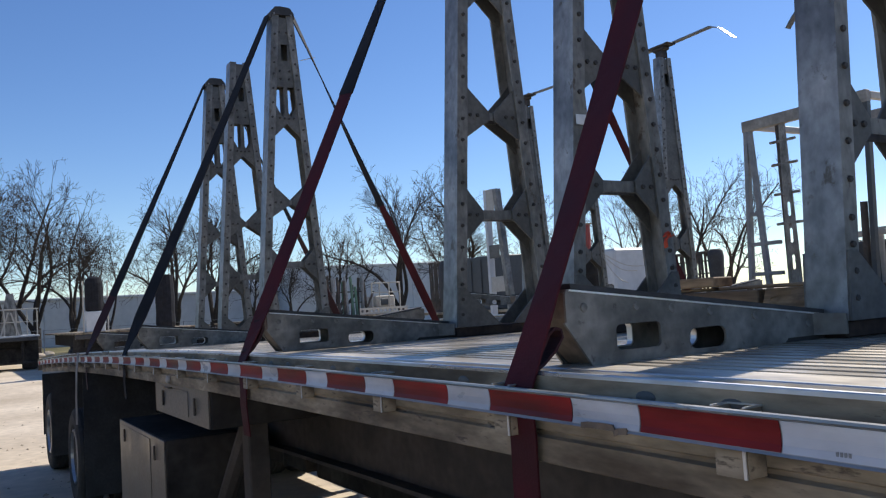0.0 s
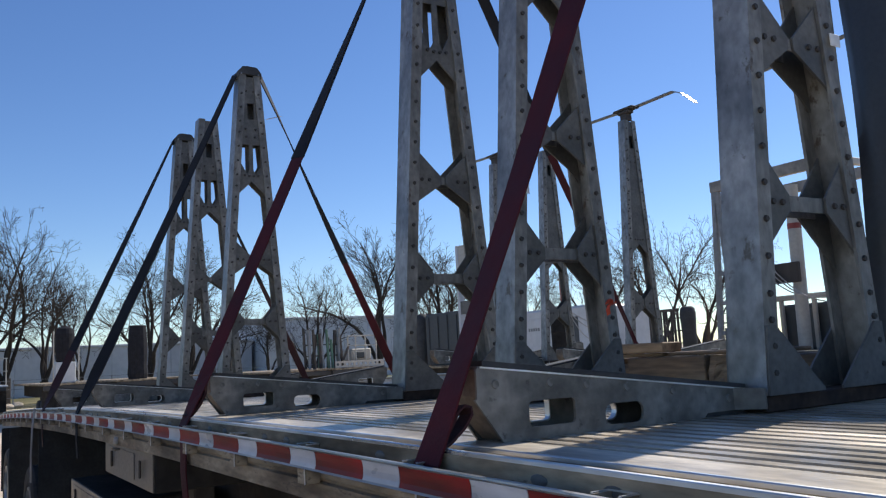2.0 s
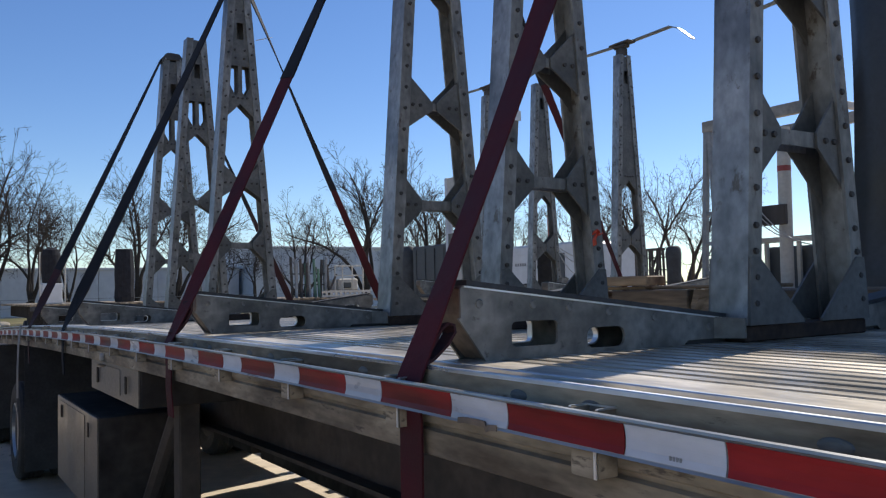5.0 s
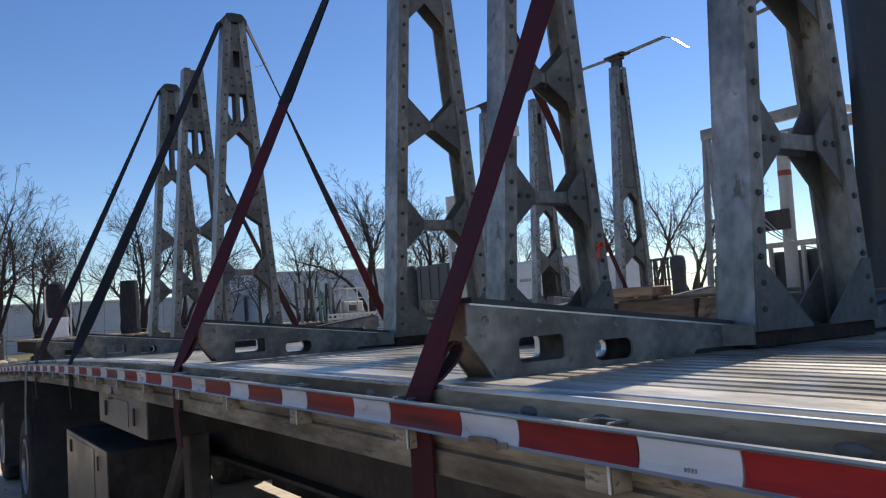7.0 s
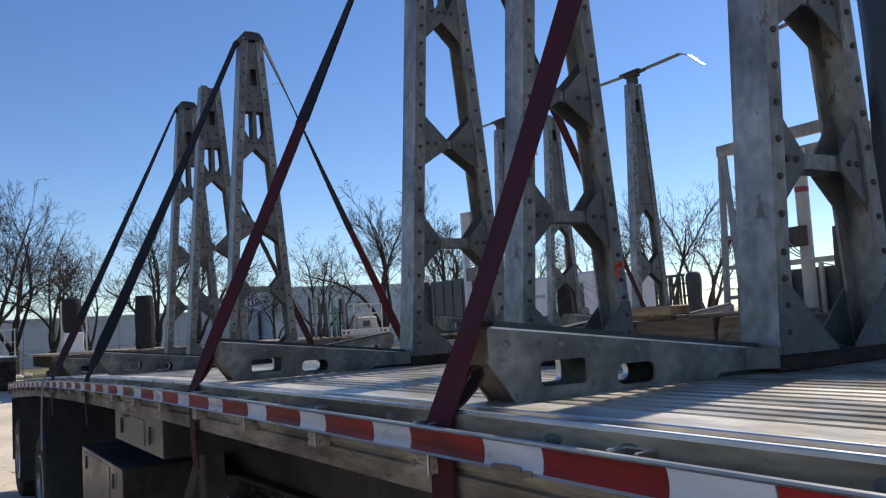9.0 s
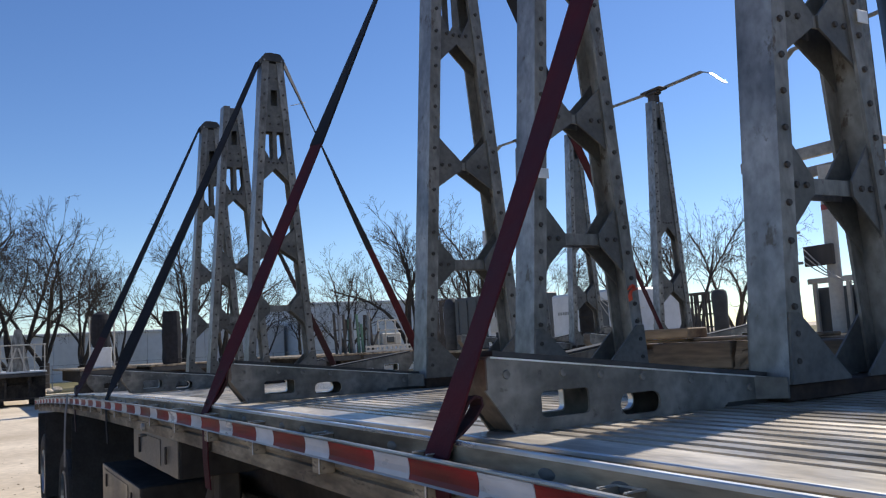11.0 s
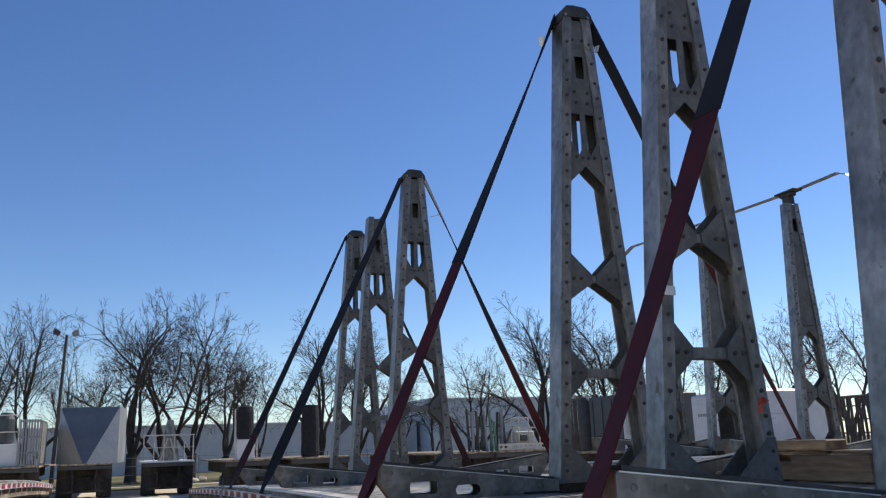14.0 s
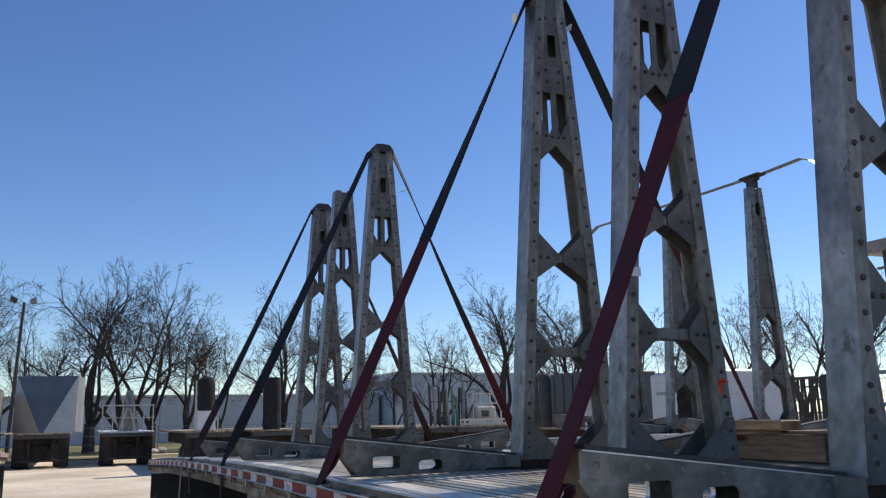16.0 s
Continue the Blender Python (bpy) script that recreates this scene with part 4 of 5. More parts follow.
# ---- bare trees ----
def tree_mesh(seed, height):
    """Trunk and crown of a bare tree: a short trunk forks low into long rising limbs that branch four times more."""
    rng = np.random.default_rng(seed)
    out = []

    def limb(p, d, length, r, level):
        """One limb as a chain of tapering pieces; its side branches leave at acute angles all along it."""
        n = max(3, int(length / (0.028, 0.026, 0.022, 0.018, 0.018)[level] / height))
        spin = rng.uniform(0, 6.28)
        end_r = max(0.0082, r * (0.22 if level < 3 else 0.5))
        bend = rng.normal(scale=0.035, size=3)
        for k in range(n):
            s = k / n
            d = d + rng.normal(scale=(0.075, 0.105, 0.125, 0.13, 0.12)[level], size=3) + bend + (0, 0, (0.03, 0.035, 0.035, 0.04, 0.04)[level])
            d = d / np.linalg.norm(d)
            e = p + d * length / n
            a, b = r + (end_r - r) * s ** 0.8, r + (end_r - r) * ((k + 1) / n) ** 0.8
            out.append((p, e, a, b, False))
            p = e
            if level == 4 or s < (0.34, 0.22, 0.12, 0.05)[level]:
                continue
            for q in range((1, 1, 1, 2)[level] + (rng.random() < (0.3, 0.4, 0.6, 0.6)[level])):
                if level < 2 and rng.random() < 0.12:
                    continue
                spin += 2.4 + rng.normal(scale=0.5)
                u = np.cross(d, (0.3, 0.9, 0.2))
                u /= np.linalg.norm(u)
                w = np.cross(d, u)
                side = u * math.cos(spin) + w * math.sin(spin)
                ang = rng.normal((0.72, 0.72, 0.75, 0.7)[level], 0.14)
                far = (0.46, 0.54, 0.54, 0.66)[level] * length * (1.0 - 0.5 * s) * rng.uniform(0.65, 1.15)
                if far < 0.022 * height:
                    far = 0.022 * height
                limb(p, d * math.cos(ang) + side * math.sin(ang), far, max(0.0086, b * rng.uniform(0.36, 0.58)), level + 1 if far > 0.05 * height or level > 2 else 4)

    fork = rng.uniform(0.07, 0.15) * height
    p, d = np.array((0.0, 0.0, -0.1)), np.array((rng.uniform(-0.1, 0.1), rng.uniform(-0.1, 0.1), 1.0))
    r = 0.024 * height
    for k in range(4):
        e = p + d * (fork + 0.1) / 4
        out.append((p, e, r * (1.25 - 0.06 * k if k else 1.4), r * (1.19 - 0.06 * k), True))
        p = e
    count = int(rng.integers(4, 6))
    turn = rng.uniform(0, 6.28)
    for k in range(count):
        turn += 6.28 / count + rng.normal(scale=0.25)
        tilt = rng.uniform(0.22, 0.66) if k else rng.uniform(0.02, 0.16)
        v = np.array((math.cos(turn) * math.sin(tilt), math.sin(turn) * math.sin(tilt), math.cos(tilt)))
        limb(p - (0, 0, 0.12 * k), v, (0.80 - 0.30 * tilt) * height * rng.uniform(0.88, 1.0), r * rng.uniform(0.46, 0.66), 0)
    # stretch the crown to the full height
    tall = height / max(e[2] for p, e, a, b, low in out)
    grow = np.array((1.02, 1.02, tall))
    out = [(p * grow, e * grow, a, b, low) for p, e, a, b, low in out]
    made = []
    for want in (True, False):
        vs, fs = [], []
        for a, b, r0, r1, low in out:
            if low != want:
                continue
            m = 8 if r0 > 0.08 else (5 if r0 > 0.025 else 3)
            d = Vector(b - a).normalized()
            u = d.orthogonal().normalized()
            w = d.cross(u)
            i0 = len(vs)
            for p, r in ((Vector(a), r0), (Vector(b), r1)):
                for j in range(m):
                    t = 6.2832 * j / m
                    vs.append(tuple(p + (u * math.cos(t) + w * math.sin(t)) * r))
            for j in range(m):
                fs.append((i0 + j, i0 + (j + 1) % m, i0 + m + (j + 1) % m, i0 + m + j))
        me = bpy.data.meshes.new("tree_wood")
        me.from_pydata(vs, [], fs)
        me.materials.append(M["bark"])
        made.append(me)
    return made


TREES = [tree_mesh(11 + i, 10.0) for i in range(7)]


def tree(kind, x, y, h, turn):
    t = thing("tree", "bare leafless winter tree with many fine twigs", "tree", Matrix.Translation((x, y, GROUND)) @ Matrix.Rotation(radians(turn), 4, "Z") @ Matrix.Scale(h / 9.9, 4), group="bare trees behind the yard")
    share("trunk", TREES[kind][0], t, Matrix())
    share("crown", TREES[kind][1], t, Matrix())
    return t


WEST_TREES = ((0, -64, -7.2, 12.6, 20), (5, -66, -10.6, 13.0, 80), (2, -64, -0.3, 14.5, 140), (0, -66, 2.0, 14.2, 250), (3, -65, 3.9, 13.6, 10), (6, -64, 6.4, 11.4, 70), (4, -70, 9.6, 10.0, 200), (1, -64, 13.6, 12.6, 260), (5, -66, 17.0, 12.2, 310), (3, -66, -14.0, 13.0, 285), (4, -65, -18.5, 13.0, 330), (6, -70, -4.0, 10.5, 25))
NORTH_TREES = ((2, -75, 23.0, 9.5, 95), (0, -64, 26.6, 10.4, 150), (1, -64, 33.0, 15.0, 215), (2, -64, 39.2, 15.2, 300), (6, -72, 44.0, 12.0, 20), (3, -60, 45.5, 11.6, 120), (4, -44, 41.0, 10.0, 250), (5, -42, 44.6, 11.4, 170), (0, -42, 49.0, 11.6, 70), (1, -84, 30.0, 9.0, 60))
for row in (WEST_TREES, NORTH_TREES):
    for kind, x, y, h, turn in row:
        tree(kind, x, y, h, turn)

# pale rocks on the verge between the parked trailers
for k, (x, y, r) in enumerate(((-58.0, 2.6, 0.34), (-58.3, 3.2, 0.42), (-59.0, 3.7, 0.36), (-60.4, 4.3, 0.40), (-57.6, 2.1, 0.26))):
    bm = bmesh.new()
    bmesh.ops.create_icosphere(bm, subdivisions=2, radius=r)
    for v in bm.verts:
        v.co *= 1.0 + 0.3 * noise.noise(v.co * 3.0 + Vector((k * 7.0, 0, 0)))
        v.co.z *= 0.62
    rock = part("rock", bm, "gravel")
    rock.location = (x, y, GROUND + r * 0.45)
    tagged(rock, "pale limestone rock lying on the grass verge", "rock", group="rocks on the verge")

# ---- warehouses behind the yard ----
def warehouse(label, x, y0, y1, depth, h, mat):
    b = thing("warehouse", label, "warehouse", pose(x, (y0 + y1) / 2, GROUND))
    n = int((y1 - y0) / 3.0)
    w = (y1 - y0) / n
    for i in range(n):
        a = -(y1 - y0) / 2 + i * w
        part("wall_panel", boxed(-0.2, 0.0, a + 0.02, a + w - 0.02, 0, h - 0.3, 0), mat, b)
    part("wall", boxed(-depth, -0.22, -(y1 - y0) / 2, (y1 - y0) / 2, 0, h - 0.3, 0), mat, b)
    part("roof", boxed(-depth - 0.2, 0.15, -(y1 - y0) / 2 - 0.2, (y1 - y0) / 2 + 0.2, h - 0.3, h, 0.05), mat, b)
    return b


warehouse("long low pale metal warehouse behind the trees", -92, -60, 31, 30, 5.0, "wall")
warehouse("taller pale metal warehouse behind the yard", -88, 31.5, 75, 30, 7.2, "wall2")

# ---- trailers parked at the far side of the yard ----
def parked(label, x, y, length=12.0, z=1.4, wide=2.5, edge="rail"):
    t = thing("parked_trailer", label, "trailer", pose(x, y, GROUND), group="trailers parked at the far side")
    h = z - GROUND
    part("axle_frame", boxed(-3.2, -0.8, -wide / 2 + 0.7, wide / 2 - 0.7, 0.28, h - 0.61, 0.02), "under", t)
    part("deck", boxed(-length, 0, -wide / 2, wide / 2, h - 0.08, h, 0.015), edge, t)
    part("tail_beam", boxed(-0.25, 0.02, -wide / 2 + 0.05, wide / 2 - 0.05, h - 0.27, h - 0.085, 0.02), "shade_paint", t)
    # dark panel added to fill the shaded space beneath the tail
    part("tail_skirt", boxed(-1.02, -0.9, -wide * 0.3, wide * 0.34, 0.42, h - 0.28, 0.03), "under", t)
    for s in (-1, 1):
        part("main_beam", boxed(-length + 0.3, -0.3, s * 0.55 - 0.07, s * 0.55 + 0.07, h - 0.6, h - 0.085, 0.01), "under", t)
        part("mud_flap", boxed(-0.56, -0.52, s * (wide / 2 - 0.36) - 0.34, s * (wide / 2 - 0.36) + 0.34, 0.06, h - 0.085, 0.005), "under", t)
        for xx in (-1.2, -2.5):
            bm = bmesh.new()
            lathe(bm, [(0.28, -0.28), (0.48, -0.27), (0.5, -0.22), (0.5, 0.22), (0.48, 0.27), (0.28, 0.28)], Matrix.Translation((xx, s * (wide / 2 - 0.35), 0.5)) @ Matrix.Rotation(radians(90), 4, "X"), 24)
            part("wheel", bm, "tyre", t)
    part("crossbar", boxed(0.0, 0.08, -wide * 0.42, wide * 0.42, 0.32, 0.42, 0.01), "under", t, "rear underrun bar")
    for s in (-1, 1):
        part("bar_bracket", boxed(-0.1, -0.001, s * 0.5 - 0.05, s * 0.5 + 0.05, 0.32, h - 0.43, 0.008), "under", t)
    return t


parked("flatbed trailer carrying a bright metal box", -43.0, -2.59)
parked("white-edged flatbed trailer carrying a pipe rack", -43.0, 1.21, edge="tank")
parked("dark trailer carrying slatted stake panels", -41.0, -5.65)
parked("red-edged trailer with a white box and a drum", -34.0, 4.0, wide=2.1)
parked("flatbed trailer carrying a dark wrapped column", -34.0, 6.9, wide=2.6)
parked("flatbed trailer with steel racks", -30.0, 11.8, wide=2.6)

# faceted metal nose of a box body
bm = bmesh.new()
w, hh = 1.36, 2.5
pts = [(-0.9, -w, hh), (-0.9, w, hh), (0.0, -0.08, 0.0), (0.0, 0.08, 0.0), (-0.62, -w, 0.0), (-0.62, w, 0.0), (-3.5, -w, hh), (-3.5, w, hh), (-3.5, -w, 0), (-3.5, w, 0)]
v = [bm.verts.new(p) for p in pts]
for f in ((0, 1, 3, 2), (0, 2, 4), (1, 5, 3), (0, 6, 7, 1), (0, 4, 8, 6), (1, 7, 9, 5), (6, 8, 9, 7), (4, 2, 3, 5, 9, 8)):
    bm.faces.new([v[i] for i in f])
nose = part("metal_box", bm, "nose")
# front facet coloured dark blue for the sky it mirrors
bm = bmesh.new()
v = [bm.verts.new((x + 0.012, y * 0.985, z)) for x, y, z in (pts[0], pts[1], pts[3], pts[2])]
u = [bm.verts.new((x + 0.004, y * 0.985, z)) for x, y, z in (pts[0], pts[1], pts[3], pts[2])]
bm.faces.new(v)
bm.faces.new(u[::-1])
for k in range(4):
    bm.faces.new((v[k], u[k], u[(k + 1) % 4], v[(k + 1) % 4]))
part("front_panel", bm, "slate", nose, "sloping front panel coloured as its dark sky reflection")
nose.matrix_basis = pose(-43.1, -2.62, 1.405, 0, 0, -7) @ Matrix.Diagonal((1, 1.02, 1.09, 1))
tagged(nose, "bright sheet-metal box with a pointed folded front on a trailer", "metal box")

# pipe rack
rack = thing("pipe_rack", "white steel pipe rack standing on a parked trailer", "rack", pose(-43.2, 1.21, 1.405))
for y0, y1, z0, z1 in ((-1.24, 1.24, 1.21, 1.27), (-1.24, 1.24, 0.62, 0.66)):
    part("rail", boxed(-0.06, 0.0, y0, y1, z0, z1, 0.01), "steel_white", rack)
for y in (-1.2, -0.72, -0.25, 0.25, 0.72, 1.15):
    part("post", boxed(-0.05, 0.0, y, y + 0.05, 0, 1.21, 0.01), "steel_white", rack)
for s in (-1, 1):
    bm = bmesh.new()
    hexa(bm, [(0, s * 0.35, 0), (0.04, s * 0.35, 0), (0.04, s * 0.42, 0), (0, s * 0.42, 0), (0, s * 0.02, 1.1), (0.04, s * 0.02, 1.1), (0.04, s * 0.09, 1.1), (0, s * 0.09, 1.1)])
    part("brace", bm, "steel_white", rack)
bm = bmesh.new()
hexa(bm, [(-0.6, -0.45, 0), (-0.2, -0.45, 0), (-0.2, 0.55, 0), (-0.6, 0.55, 0), (-0.45, -0.1, 2.0), (-0.35, -0.1, 2.0), (-0.35, 0.2, 2.0), (-0.45, 0.2, 2.0)])
part("upright_panel", bm, "tower", rack)

# light pole with two floodlights
pole = thing("light_pole", "tall wooden pole with two floodlights at its head", "light pole", pose(-60, -5.2, GROUND, -2.0))
bm = bmesh.new()
tube(bm, (0, 0, 0), (0, 0, 10.1), 0.13, 0.09, n=12)
part("pole", bm, "wood_pole", pole)
def lamp_head(y):
    """Wedge-shaped floodlight housing, tilted outward."""
    bm = bmesh.new()
    k = 1 if y > 0 else -1
    hexa(bm, [(-0.1, y - 0.05 * k, 9.98), (0.3, y - 0.05 * k, 9.98), (0.3, y + 0.30 * k, 10.12), (-0.1, y + 0.30 * k, 10.12), (-0.1, y - 0.2 * k, 10.26), (0.3, y - 0.2 * k, 10.26), (0.24, y + 0.24 * k, 10.52), (-0.04, y + 0.24 * k, 10.52)])
    bmesh.ops.recalc_face_normals(bm, faces=list(bm.faces))
    rounded(bm, 0.03)
    return bm


for y in (-0.55, 0.5):
    bm = bmesh.new()
    tube(bm, (0, 0, 9.75), (0, y * 0.85, 10.12), 0.035, n=6)
    arm = part("arm", bm, "steel_grey", pole)
    part("floodlight", lamp_head(y), "dark_box" if y < 0 else "steel_grey", arm, "floodlight housing")

# drum and box on the red trailer, wrapped column on the next
drum = thing("upright_tank", "dark upright drum in a white frame on a trailer", "tank", pose(-34.4, 3.77, 1.405))
bm = bmesh.new()
lathe(bm, [(0.2, 0.75), (0.33, 0.85), (0.35, 1.0), (0.35, 1.9), (0.3, 2.1), (0.12, 2.2)], Matrix(), 20)
part("drum", bm, "webbing_black", drum)
part("white_housing", boxed(-0.5, 0.3, -0.36, 0.36, 0, 0.8, 0.02), "tank", drum)
for y in (-0.45, 0.45):
    part("post", boxed(0.32, 0.37, y - 0.025, y + 0.025, 0, 2.0, 0.01), "steel_white", drum)
column = thing("wrapped_column", "upright column wrapped in dark sheeting on a trailer", "column", pose(-34.4, 6.5, 1.405))
bm = bmesh.new()
lathe(bm, [(0.36, 0.0), (0.4, 0.2), (0.37, 0.6), (0.39, 1.2), (0.36, 1.8), (0.33, 2.15)], Matrix(), 14)
part("wrap", bm, "webbing_black", column)

# ---- trailers and racks behind the second trailer ----
parked("dark flatbed trailer carrying steel racks and frames", 4.0, 10.4, length=15.0, z=1.45)
parked("dark flatbed trailer carrying containers", -9.6, 14.0, length=15.0, z=1.36)
dk = thing("container", "dark grey steel container on a parked trailer", "container")
part("shell", boxed(-22.1, -19.5, 12.9, 15.1, 1.365, 3.0, 0.03), "dark_box", dk)
for k in range(5):
    part("rib", boxed(-21.9 + k * 0.55, -21.84 + k * 0.55, 12.87, 12.898, 1.45, 2.9, 0.005), "dark_box", dk)
wh = thing("container", "plain white box body with a line of small lettering", "container")
part("shell", boxed(-17.0, -14.3, 12.95, 15.1, 1.365, 2.72, 0.05), "tank", wh)
part("door_panel", boxed(-16.9, -15.62, 12.93, 12.948, 1.5, 2.5, 0.01), "tank", wh)
part("handle", boxed(-15.72, -15.68, 12.90, 12.929, 1.95, 2.05, 0.005), "bolt", wh)
for k in range(5):
    part("lettering_bar", boxed(-16.7 + k * 0.1, -16.63 + k * 0.1, 12.924, 12.929, 2.17, 2.25, 0), "steel_grey", wh)
part("dark_opening", boxed(-15.5, -14.7, 12.938, 12.948, 1.45, 2.45, 0.01), "dark_box", wh)


def bar_rack(label, x0, x1, y, z0, z1, n, mat, base):
    r = thing("bar_rack", label, "rack", pose(x0, y, base))
    L = x1 - x0
    h0, h1 = z0 - base, z1 - base
    part("top_rail", boxed(0, L, -0.03, 0.03, h1 - 0.06, h1, 0.01), mat, r)
    part("bottom_rail", boxed(0, L, -0.03, 0.03, 0.0, 0.06, 0.01), mat, r)
    for k in range(n):
        x = 0.03 + (L - 0.06) * k / (n - 1)
        lean = 0.03 * math.sin(k * 2.3)
        bm = bmesh.new()
        tube(bm, (x, 0, 0.03), (x + lean, 0, h1 - 0.03), 0.028, n=6)
        part("bar", bm, mat, r)
    for k in range(3):
        z = h0 + (h1 - h0) * (0.15 + 0.3 * k)
        part("cross_rail", boxed(0, L, 0.03, 0.06, z, z + 0.03, 0.005), mat, r)
    return r


bar_rack("black steel bar rack standing on a trailer", -12.3, -11.42, 12.95, 1.5, 2.40, 9, "frame", 1.36)
bar_rack("black steel bar rack beside a dark container", -23.6, -22.75, 13.0, 1.5, 3.05, 9, "frame", 1.36)
bm = bmesh.new()
lathe(bm, [(0.13, 0.0), (0.16, 0.05), (0.15, 0.5), (0.17, 0.9), (0.15, 1.02), (0.1, 1.06)], Matrix(), 16)
roll = part("upright_roll", bm, "rubber", smooth=True)
roll.matrix_basis = pose(-11.2, 12.98, 1.36)
tagged(roll, "black upright roll standing beside a bar rack", "roll")
bm = bmesh.new()
lathe(bm, [(0.2, 0.0), (0.24, 0.05), (0.25, 0.7), (0.23, 1.5), (0.16, 1.66), (0.06, 1.7)], Matrix(), 16)
roll2 = part("upright_roll", bm, "rubber", smooth=True)
roll2.matrix_basis = pose(-22.45, 12.98, 1.36)
tagged(roll2, "tall black upright roll between a rack and a container", "roll")

# cream frame and slotted post on the third trailer
fr = thing("tube_frame", "pale cream steel frame of square tubing on a trailer", "frame", pose(0, 9.8, 0))
for xb, xt in ((-7.77, -7.62), (-5.72, -5.62)):
    bm = bmesh.new()
    hexa(bm, [(xb, -0.04, 1.45), (xb + 0.07, -0.04, 1.45), (xb + 0.07, 0.04, 1.45), (xb, 0.04, 1.45), (xt, -0.04, 4.04), (xt + 0.07, -0.04, 4.04), (xt + 0.07, 0.04, 4.04), (xt, 0.04, 4.04)])
    part("post", bm, "steel_grey" if xb < -7 else "dark_box", fr)
part("top_beam", boxed(-7.64, -5.55, -0.05, 0.05, 4.0, 4.17, 0.008), "steel_cream", fr)
part("top_beam", boxed(-7.64, -5.55, 1.4, 1.5, 4.0, 4.17, 0.008), "steel_cream", fr)
for x in (-7.64, -5.62):
    part("tie_beam", boxed(x, x + 0.08, 0.05, 1.4, 4.05, 4.15, 0.008), "steel_white", fr)
for x0, x1, z in ((-7.72, -7.49, 2.67), (-7.72, -7.13, 2.20), (-7.74, -7.13, 1.735)):
    part("rail", boxed(x0, x1, -0.03, 0.03, z, z + 0.06, 0.006), "steel_grey", fr)
bm = bmesh.new()
hexa(bm, [(-7.44, -0.035, 1.45), (-7.36, -0.035, 1.45), (-7.36, 0.035, 1.45), (-7.44, 0.035, 1.45), (-7.57, -0.035, 4.04), (-7.5, -0.035, 4.04), (-7.5, 0.035, 4.04), (-7.57, 0.035, 4.04)])
part("slanted_post", bm, "steel_grey", fr)
sp = thing("slotted_post", "dark-edged slotted steel post with bolts", "post", pose(-6.95, 9.82, 1.45))
bm = bmesh.new()
plate(bm, [(-0.12, 0), (0.12, 0), (0.05, 2.62), (-0.05, 2.62)], 0.0, 0.02, [slot(-0.03, 0.03, z, z + 0.22, 0.028) for z in (0.35, 0.75, 1.15)])
ob = part("face_plate", bm, "tower", sp)
ob.rotation_euler.z = radians(-90)
part("dark_flange", boxed(-0.15, -0.10, 0.02, 0.1, 0, 2.62, 0.005), "frame", sp)
for z in (1.05, 1.5, 1.95, 2.3):
    bm = bmesh.new()
    tube(bm, (-0.24, 0.0, z), (0.2, 0.0, z), 0.022, n=8)
    part("through_bolt", bm, "tower", sp)

# leaning cream pipe with a red band and a cross bracket
pp = thing("leaning_pipe", "cream pipe with a red tape band leaning on a trailer", "pipe")
bm = bmesh.new()
tube(bm, (-6.25, 9.8, 1.46), (-6.22, 9.8, 3.84), 0.095, n=18)
pipe = part("pipe", bm, "steel_white", pp)
bm = bmesh.new()
tube(bm, (-6.229, 9.8, 3.20), (-6.228, 9.8, 3.28), 0.0975, n=18)
part("red_band", bm, "red_paint", pipe, "red tape band")
part("bracket", boxed(-6.58, -6.12, 9.62, 9.69, 2.42, 2.71, 0.01), "wood_pole", pp, "dark brown bracket")
for k in range(3):
    bm = bmesh.new()
    a, b = Vector((-6.55, 9.6, 2.68 - 0.1 * k)), Vector((-5.7, 9.6, 2.1 + 0.06 * k))
    for i in range(6):
        f0, f1 = i / 6, (i + 1) / 6
        sagged = lambda f: a.lerp(b, f) + Vector((0, 0, -0.12 * math.sin(math.pi * f)))
        tube(bm, sagged(f0), sagged(f1), 0.009, n=5)
    part("cable", bm, "steel_white", pp, "pale slack cable")
dp = thing("steel_post", "black round steel post standing on a trailer", "post", pose(-5.8, 9.8, 1.45))
bm = bmesh.new()
tube(bm, (0, 0, 0), (0.04, 0, 1.2), 0.05, n=10)
part("shaft", bm, "frame", dp)
part("base_flange", boxed(-0.12, 0.12, -0.12, 0.12, 0.0, 0.03, 0.004), "frame", dp)
eq = thing("machine_box", "dark machine housing with pale rails on a trailer", "machine", pose(-6.3, 10.4, 1.45))
part("housing", boxed(-0.6, 0.6, -0.2, 0.5, 0.0, 0.68, 0.03), "dark_box", eq)
part("top_rail", boxed(-0.62, 0.62, -0.3, -0.22, 0.74, 0.82, 0.01), "steel_white", eq)
for x in (-0.55, 0.0, 0.5):
    part("rail_post", boxed(x, x + 0.06, -0.29, -0.23, 0.0, 0.74, 0.008), "steel_white", eq)
hf = thing("handrail", "white steel handrail along a trailer", "handrail", pose(0, 10.9, 0))
for z in (2.25, 2.05):
    part("rail", boxed(-6.4, -3.2, -0.04, 0.04, z, z + 0.1, 0.01), "steel_white", hf)
for k in range(4):
    part("post", boxed(-6.35 + k * 1.0, -6.27 + k * 1.0, -0.04, 0.04, 1.45, 2.05, 0.01), "steel_white", hf)

rp = thing("red_post", "short faded red steel post on a trailer", "post", pose(-15.4, 13.1, 2.725))
bm = bmesh.new()
tube(bm, (0, 0, 0), (0, 0, 0.7), 0.07, n=10)
part("shaft", bm, "red_paint", rp)
part("cap", boxed(-0.09, 0.09, -0.09, 0.09, 0.701, 0.74, 0.005), "rust", rp)

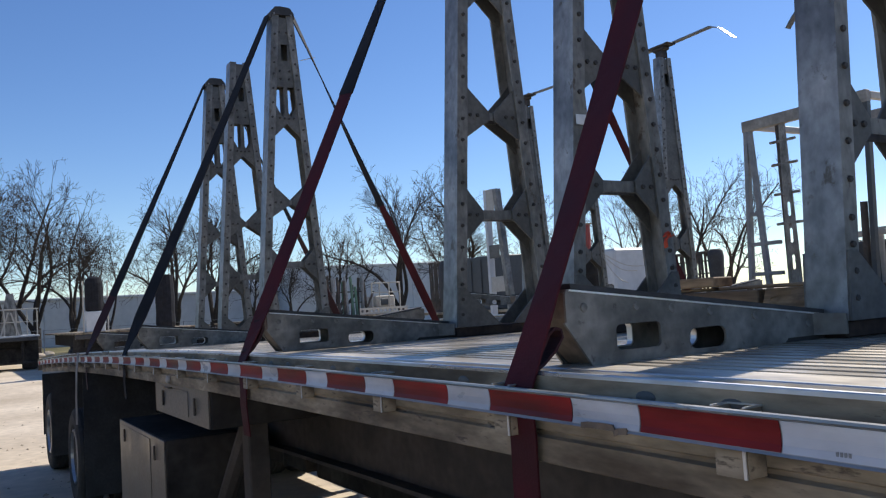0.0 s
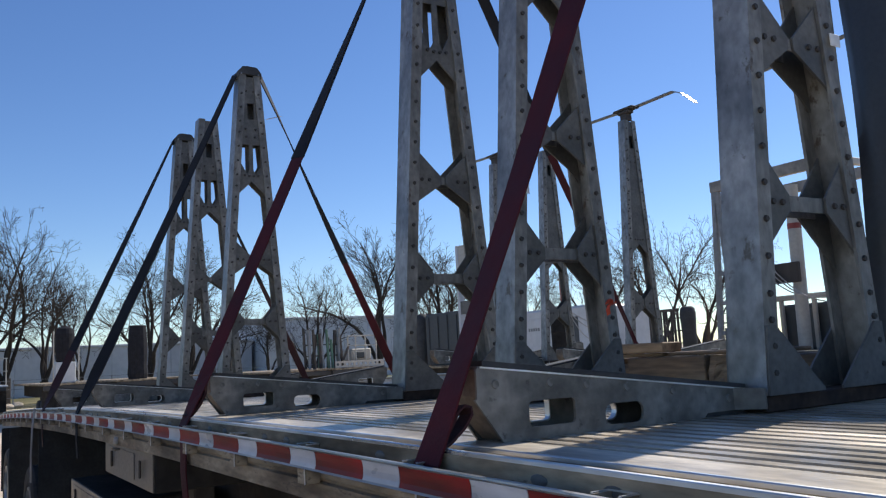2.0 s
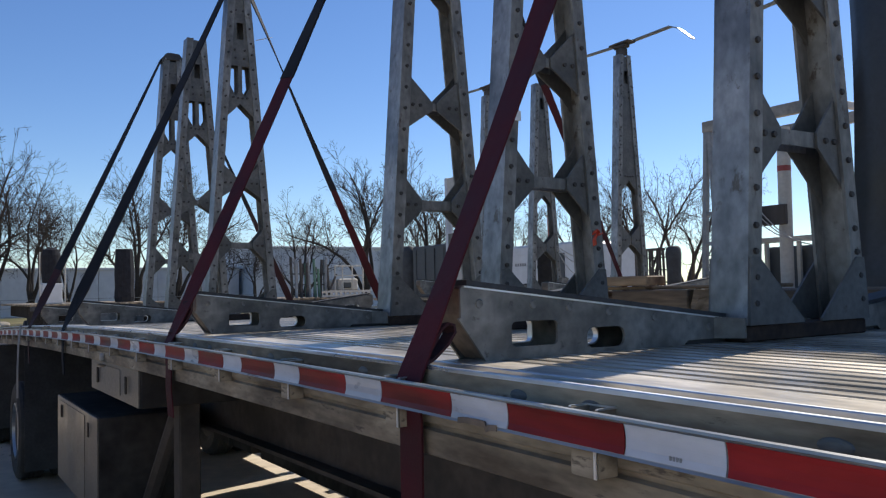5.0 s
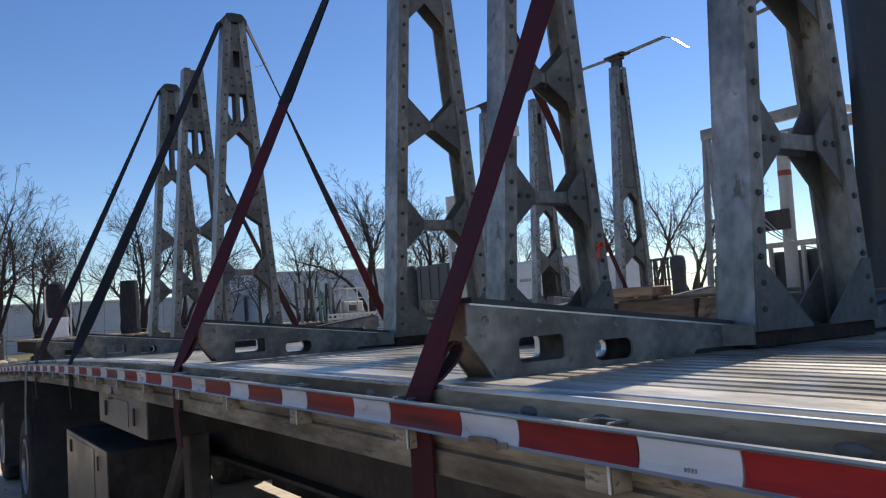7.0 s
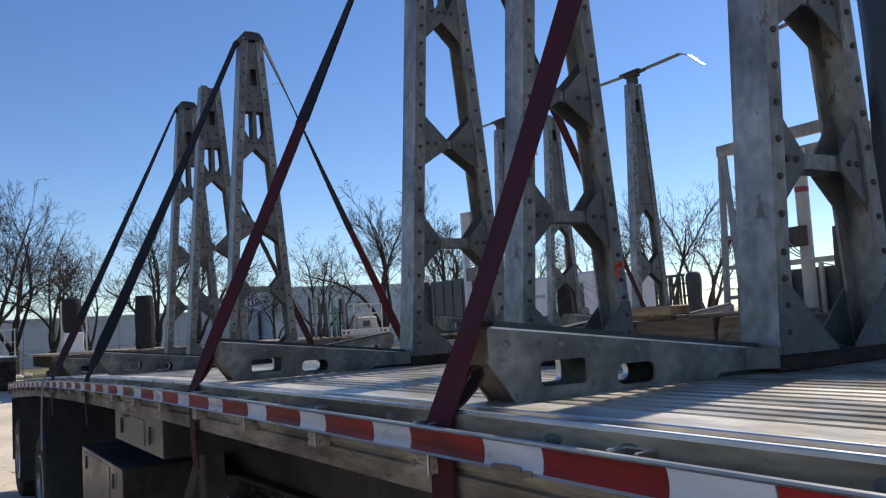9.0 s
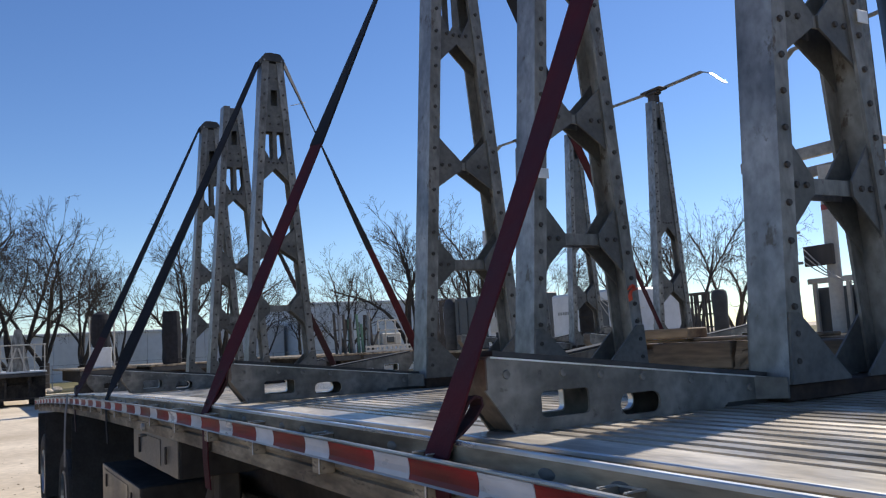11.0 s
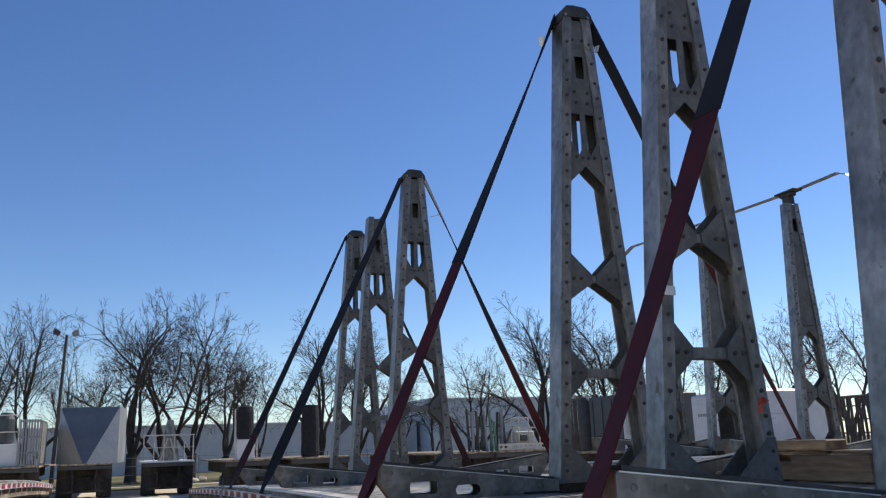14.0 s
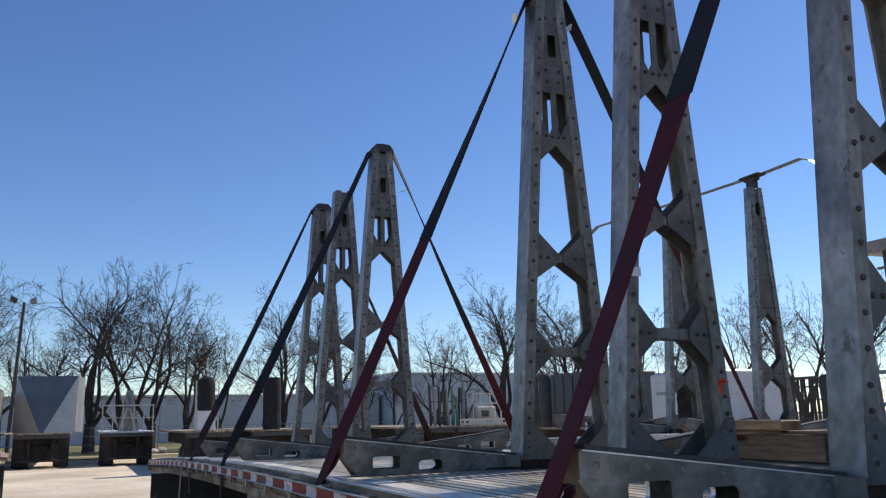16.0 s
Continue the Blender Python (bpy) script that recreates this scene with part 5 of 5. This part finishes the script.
# steel uprights on the racks trailer
up = thing("upright_bundle", "bundle of dark upright steel posts on a trailer", "posts", pose(-30.4, 11.8, 1.405))
rng = random.Random(21)
for k in range(16):
    y = 0.55 + (k % 8) * 0.2 + rng.uniform(-0.05, 0.05)
    bm = bmesh.new()
    tube(bm, (-0.5 * (k // 8), y, 0), (-0.5 * (k // 8), y + rng.uniform(-0.09, 0.09), rng.uniform(1.15, 1.7)), 0.06, n=8)
    part("post", bm, "green_paint" if k in (4, 5, 11) else ("steel_grey" if k % 3 == 0 else "frame"), up)
for z in (0.5, 0.95):
    part("tie_bar", boxed(-0.56, -0.44, 0.5, 2.1, z, z + 0.05, 0.005), "frame", up)
mc = thing("pale_machine", "pale machine with white guard rails on a trailer", "machine", pose(-30.3, 14.2, 1.405))
part("body", boxed(-1.2, -0.1, 0.0, 0.9, 0.27, 0.75, 0.04), "steel_white", mc)
part("dark_drum", boxed(-0.09, -0.02, 0.2, 0.55, 0.35, 0.62, 0.03), "dark_box", mc)
for y in (-0.25, 0.1, 0.55, 1.05):
    part("guard_post", boxed(0.0, 0.05, y, y + 0.05, 0.262, 1.3, 0.006), "steel_white", mc)
for z in (0.85, 1.25):
    part("guard_rail", boxed(0.051, 0.08, -0.25, 1.1, z, z + 0.05, 0.006), "steel_white", mc)
bm = bmesh.new()
hexa(bm, [(0, -0.5, 0.3), (0.06, -0.5, 0.3), (0.06, -0.42, 0.3), (0, -0.42, 0.3), (0, -0.2, 0.95), (0.06, -0.2, 0.95), (0.06, -0.12, 0.95), (0, -0.12, 0.95)])
part("lever_arm", bm, "frame", mc)
pr = thing("perforated_rail", "pale perforated steel rail on a trailer", "rail", pose(-29.9, 14.2, 1.405))
bm = bmesh.new()
plate(bm, [(-1.0, 0.0), (1.2, 0.0), (1.2, 0.26), (-1.0, 0.26)], 0, 0.04, [slot(-0.95 + k * 0.21, -0.83 + k * 0.21, 0.08, 0.18, 0.03) for k in range(10)])
part("rail", bm, "steel_white", pr)
parked("flatbed trailer with a perforated side rail", -29.8, 14.2, wide=2.4)

# chain fence on the verge
fence = thing("wire_fence", "grey wire fence along the grass verge", "fence", pose(-59.5, 0, GROUND))
for k in range(34):
    bm = bmesh.new()
    tube(bm, (0, -32 + k * 3.0, 0), (0, -32 + k * 3.0, 1.85), 0.035, n=6)
    part("post", bm, "steel_grey", fence)
for z in (0.2, 0.7, 1.25, 1.8):
    bm = bmesh.new()
    tube(bm, (0, -32, z), (0, 67, z), 0.014, n=5)
    part("wire", bm, "steel_grey", fence)

# slatted stake panels on the trailer at the end of the row
st = thing("stake_panels", "grey vertical stake panels standing on a trailer", "stake panels", pose(-41.2, -4.95, 1.405))
for k in range(8):
    part("stake", boxed(0.0, 0.06, -0.38 + k * 0.115, -0.30 + k * 0.115, 0, 2.08, 0.008), "steel_grey", st)
for z in (0.55, 1.25, 1.95):
    part("rail", boxed(-0.05, -0.001, -0.4, 0.53, z, z + 0.08, 0.008), "steel_grey", st)
for k in range(6):
    part("side_stake", boxed(-0.6 - k * 0.45, -0.52 - k * 0.45, 0.45, 0.52, 0, 2.05, 0.008), "steel_grey", st)
part("side_panel", boxed(-3.0, -0.1, 0.521, 0.54, 0.1, 1.95, 0.005), "tower", st)
ct = thing("caged_tank", "dark tank in a white pipe cage over a white box", "tank", pose(-41.3, -5.85, 1.405))
part("box", boxed(-0.8, 0.0, -0.7, 0.5, 0, 1.0, 0.02), "tank", ct)
bm = bmesh.new()
lathe(bm, [(0.3, 1.0), (0.36, 1.1), (0.36, 2.1), (0.25, 2.4)], Matrix.Translation((-0.4, -0.1, 0)), 16)
part("tank", bm, "dark_box", ct)
for y in (-0.7, 0.45):
    part("post", boxed(-0.02, 0.03, y, y + 0.05, 0, 2.3, 0.01), "steel_white", ct)
for z in (1.5, 2.25):
    part("rail", boxed(-0.02, 0.03, -0.65, 0.45, z, z + 0.05, 0.01), "steel_white", ct)

# loose stones on the yard
rng = random.Random(5)
vs, fs = [], []
for k in range(900):
    x, y = -9 - abs(rng.gauss(0, 7)), rng.uniform(-8, 3)
    r = rng.choice((0.008, 0.01, 0.014, 0.014, 0.03)) * rng.uniform(0.6, 1.3)
    i0 = len(vs)
    for dx, dy, dz in ((1, 0, 0.2), (0, 1, 0.3), (-1, 0.1, 0.2), (0.1, -1, 0.25), (0, 0, 0.9)):
        vs.append((x + r * dx * rng.uniform(0.7, 1.3), y + r * dy * rng.uniform(0.7, 1.3), GROUND + r * dz - 0.003))
    fs += [(i0, i0 + 1, i0 + 4), (i0 + 1, i0 + 2, i0 + 4), (i0 + 2, i0 + 3, i0 + 4), (i0 + 3, i0, i0 + 4), (i0 + 3, i0 + 2, i0 + 1, i0)]
me = bpy.data.meshes.new("loose_stones")
me.from_pydata(vs, [], fs)
me.materials.append(M["stone"])
tagged(new("loose_stones", me), "scattered brown stones on the pale yard", "stones", kind="stuff")
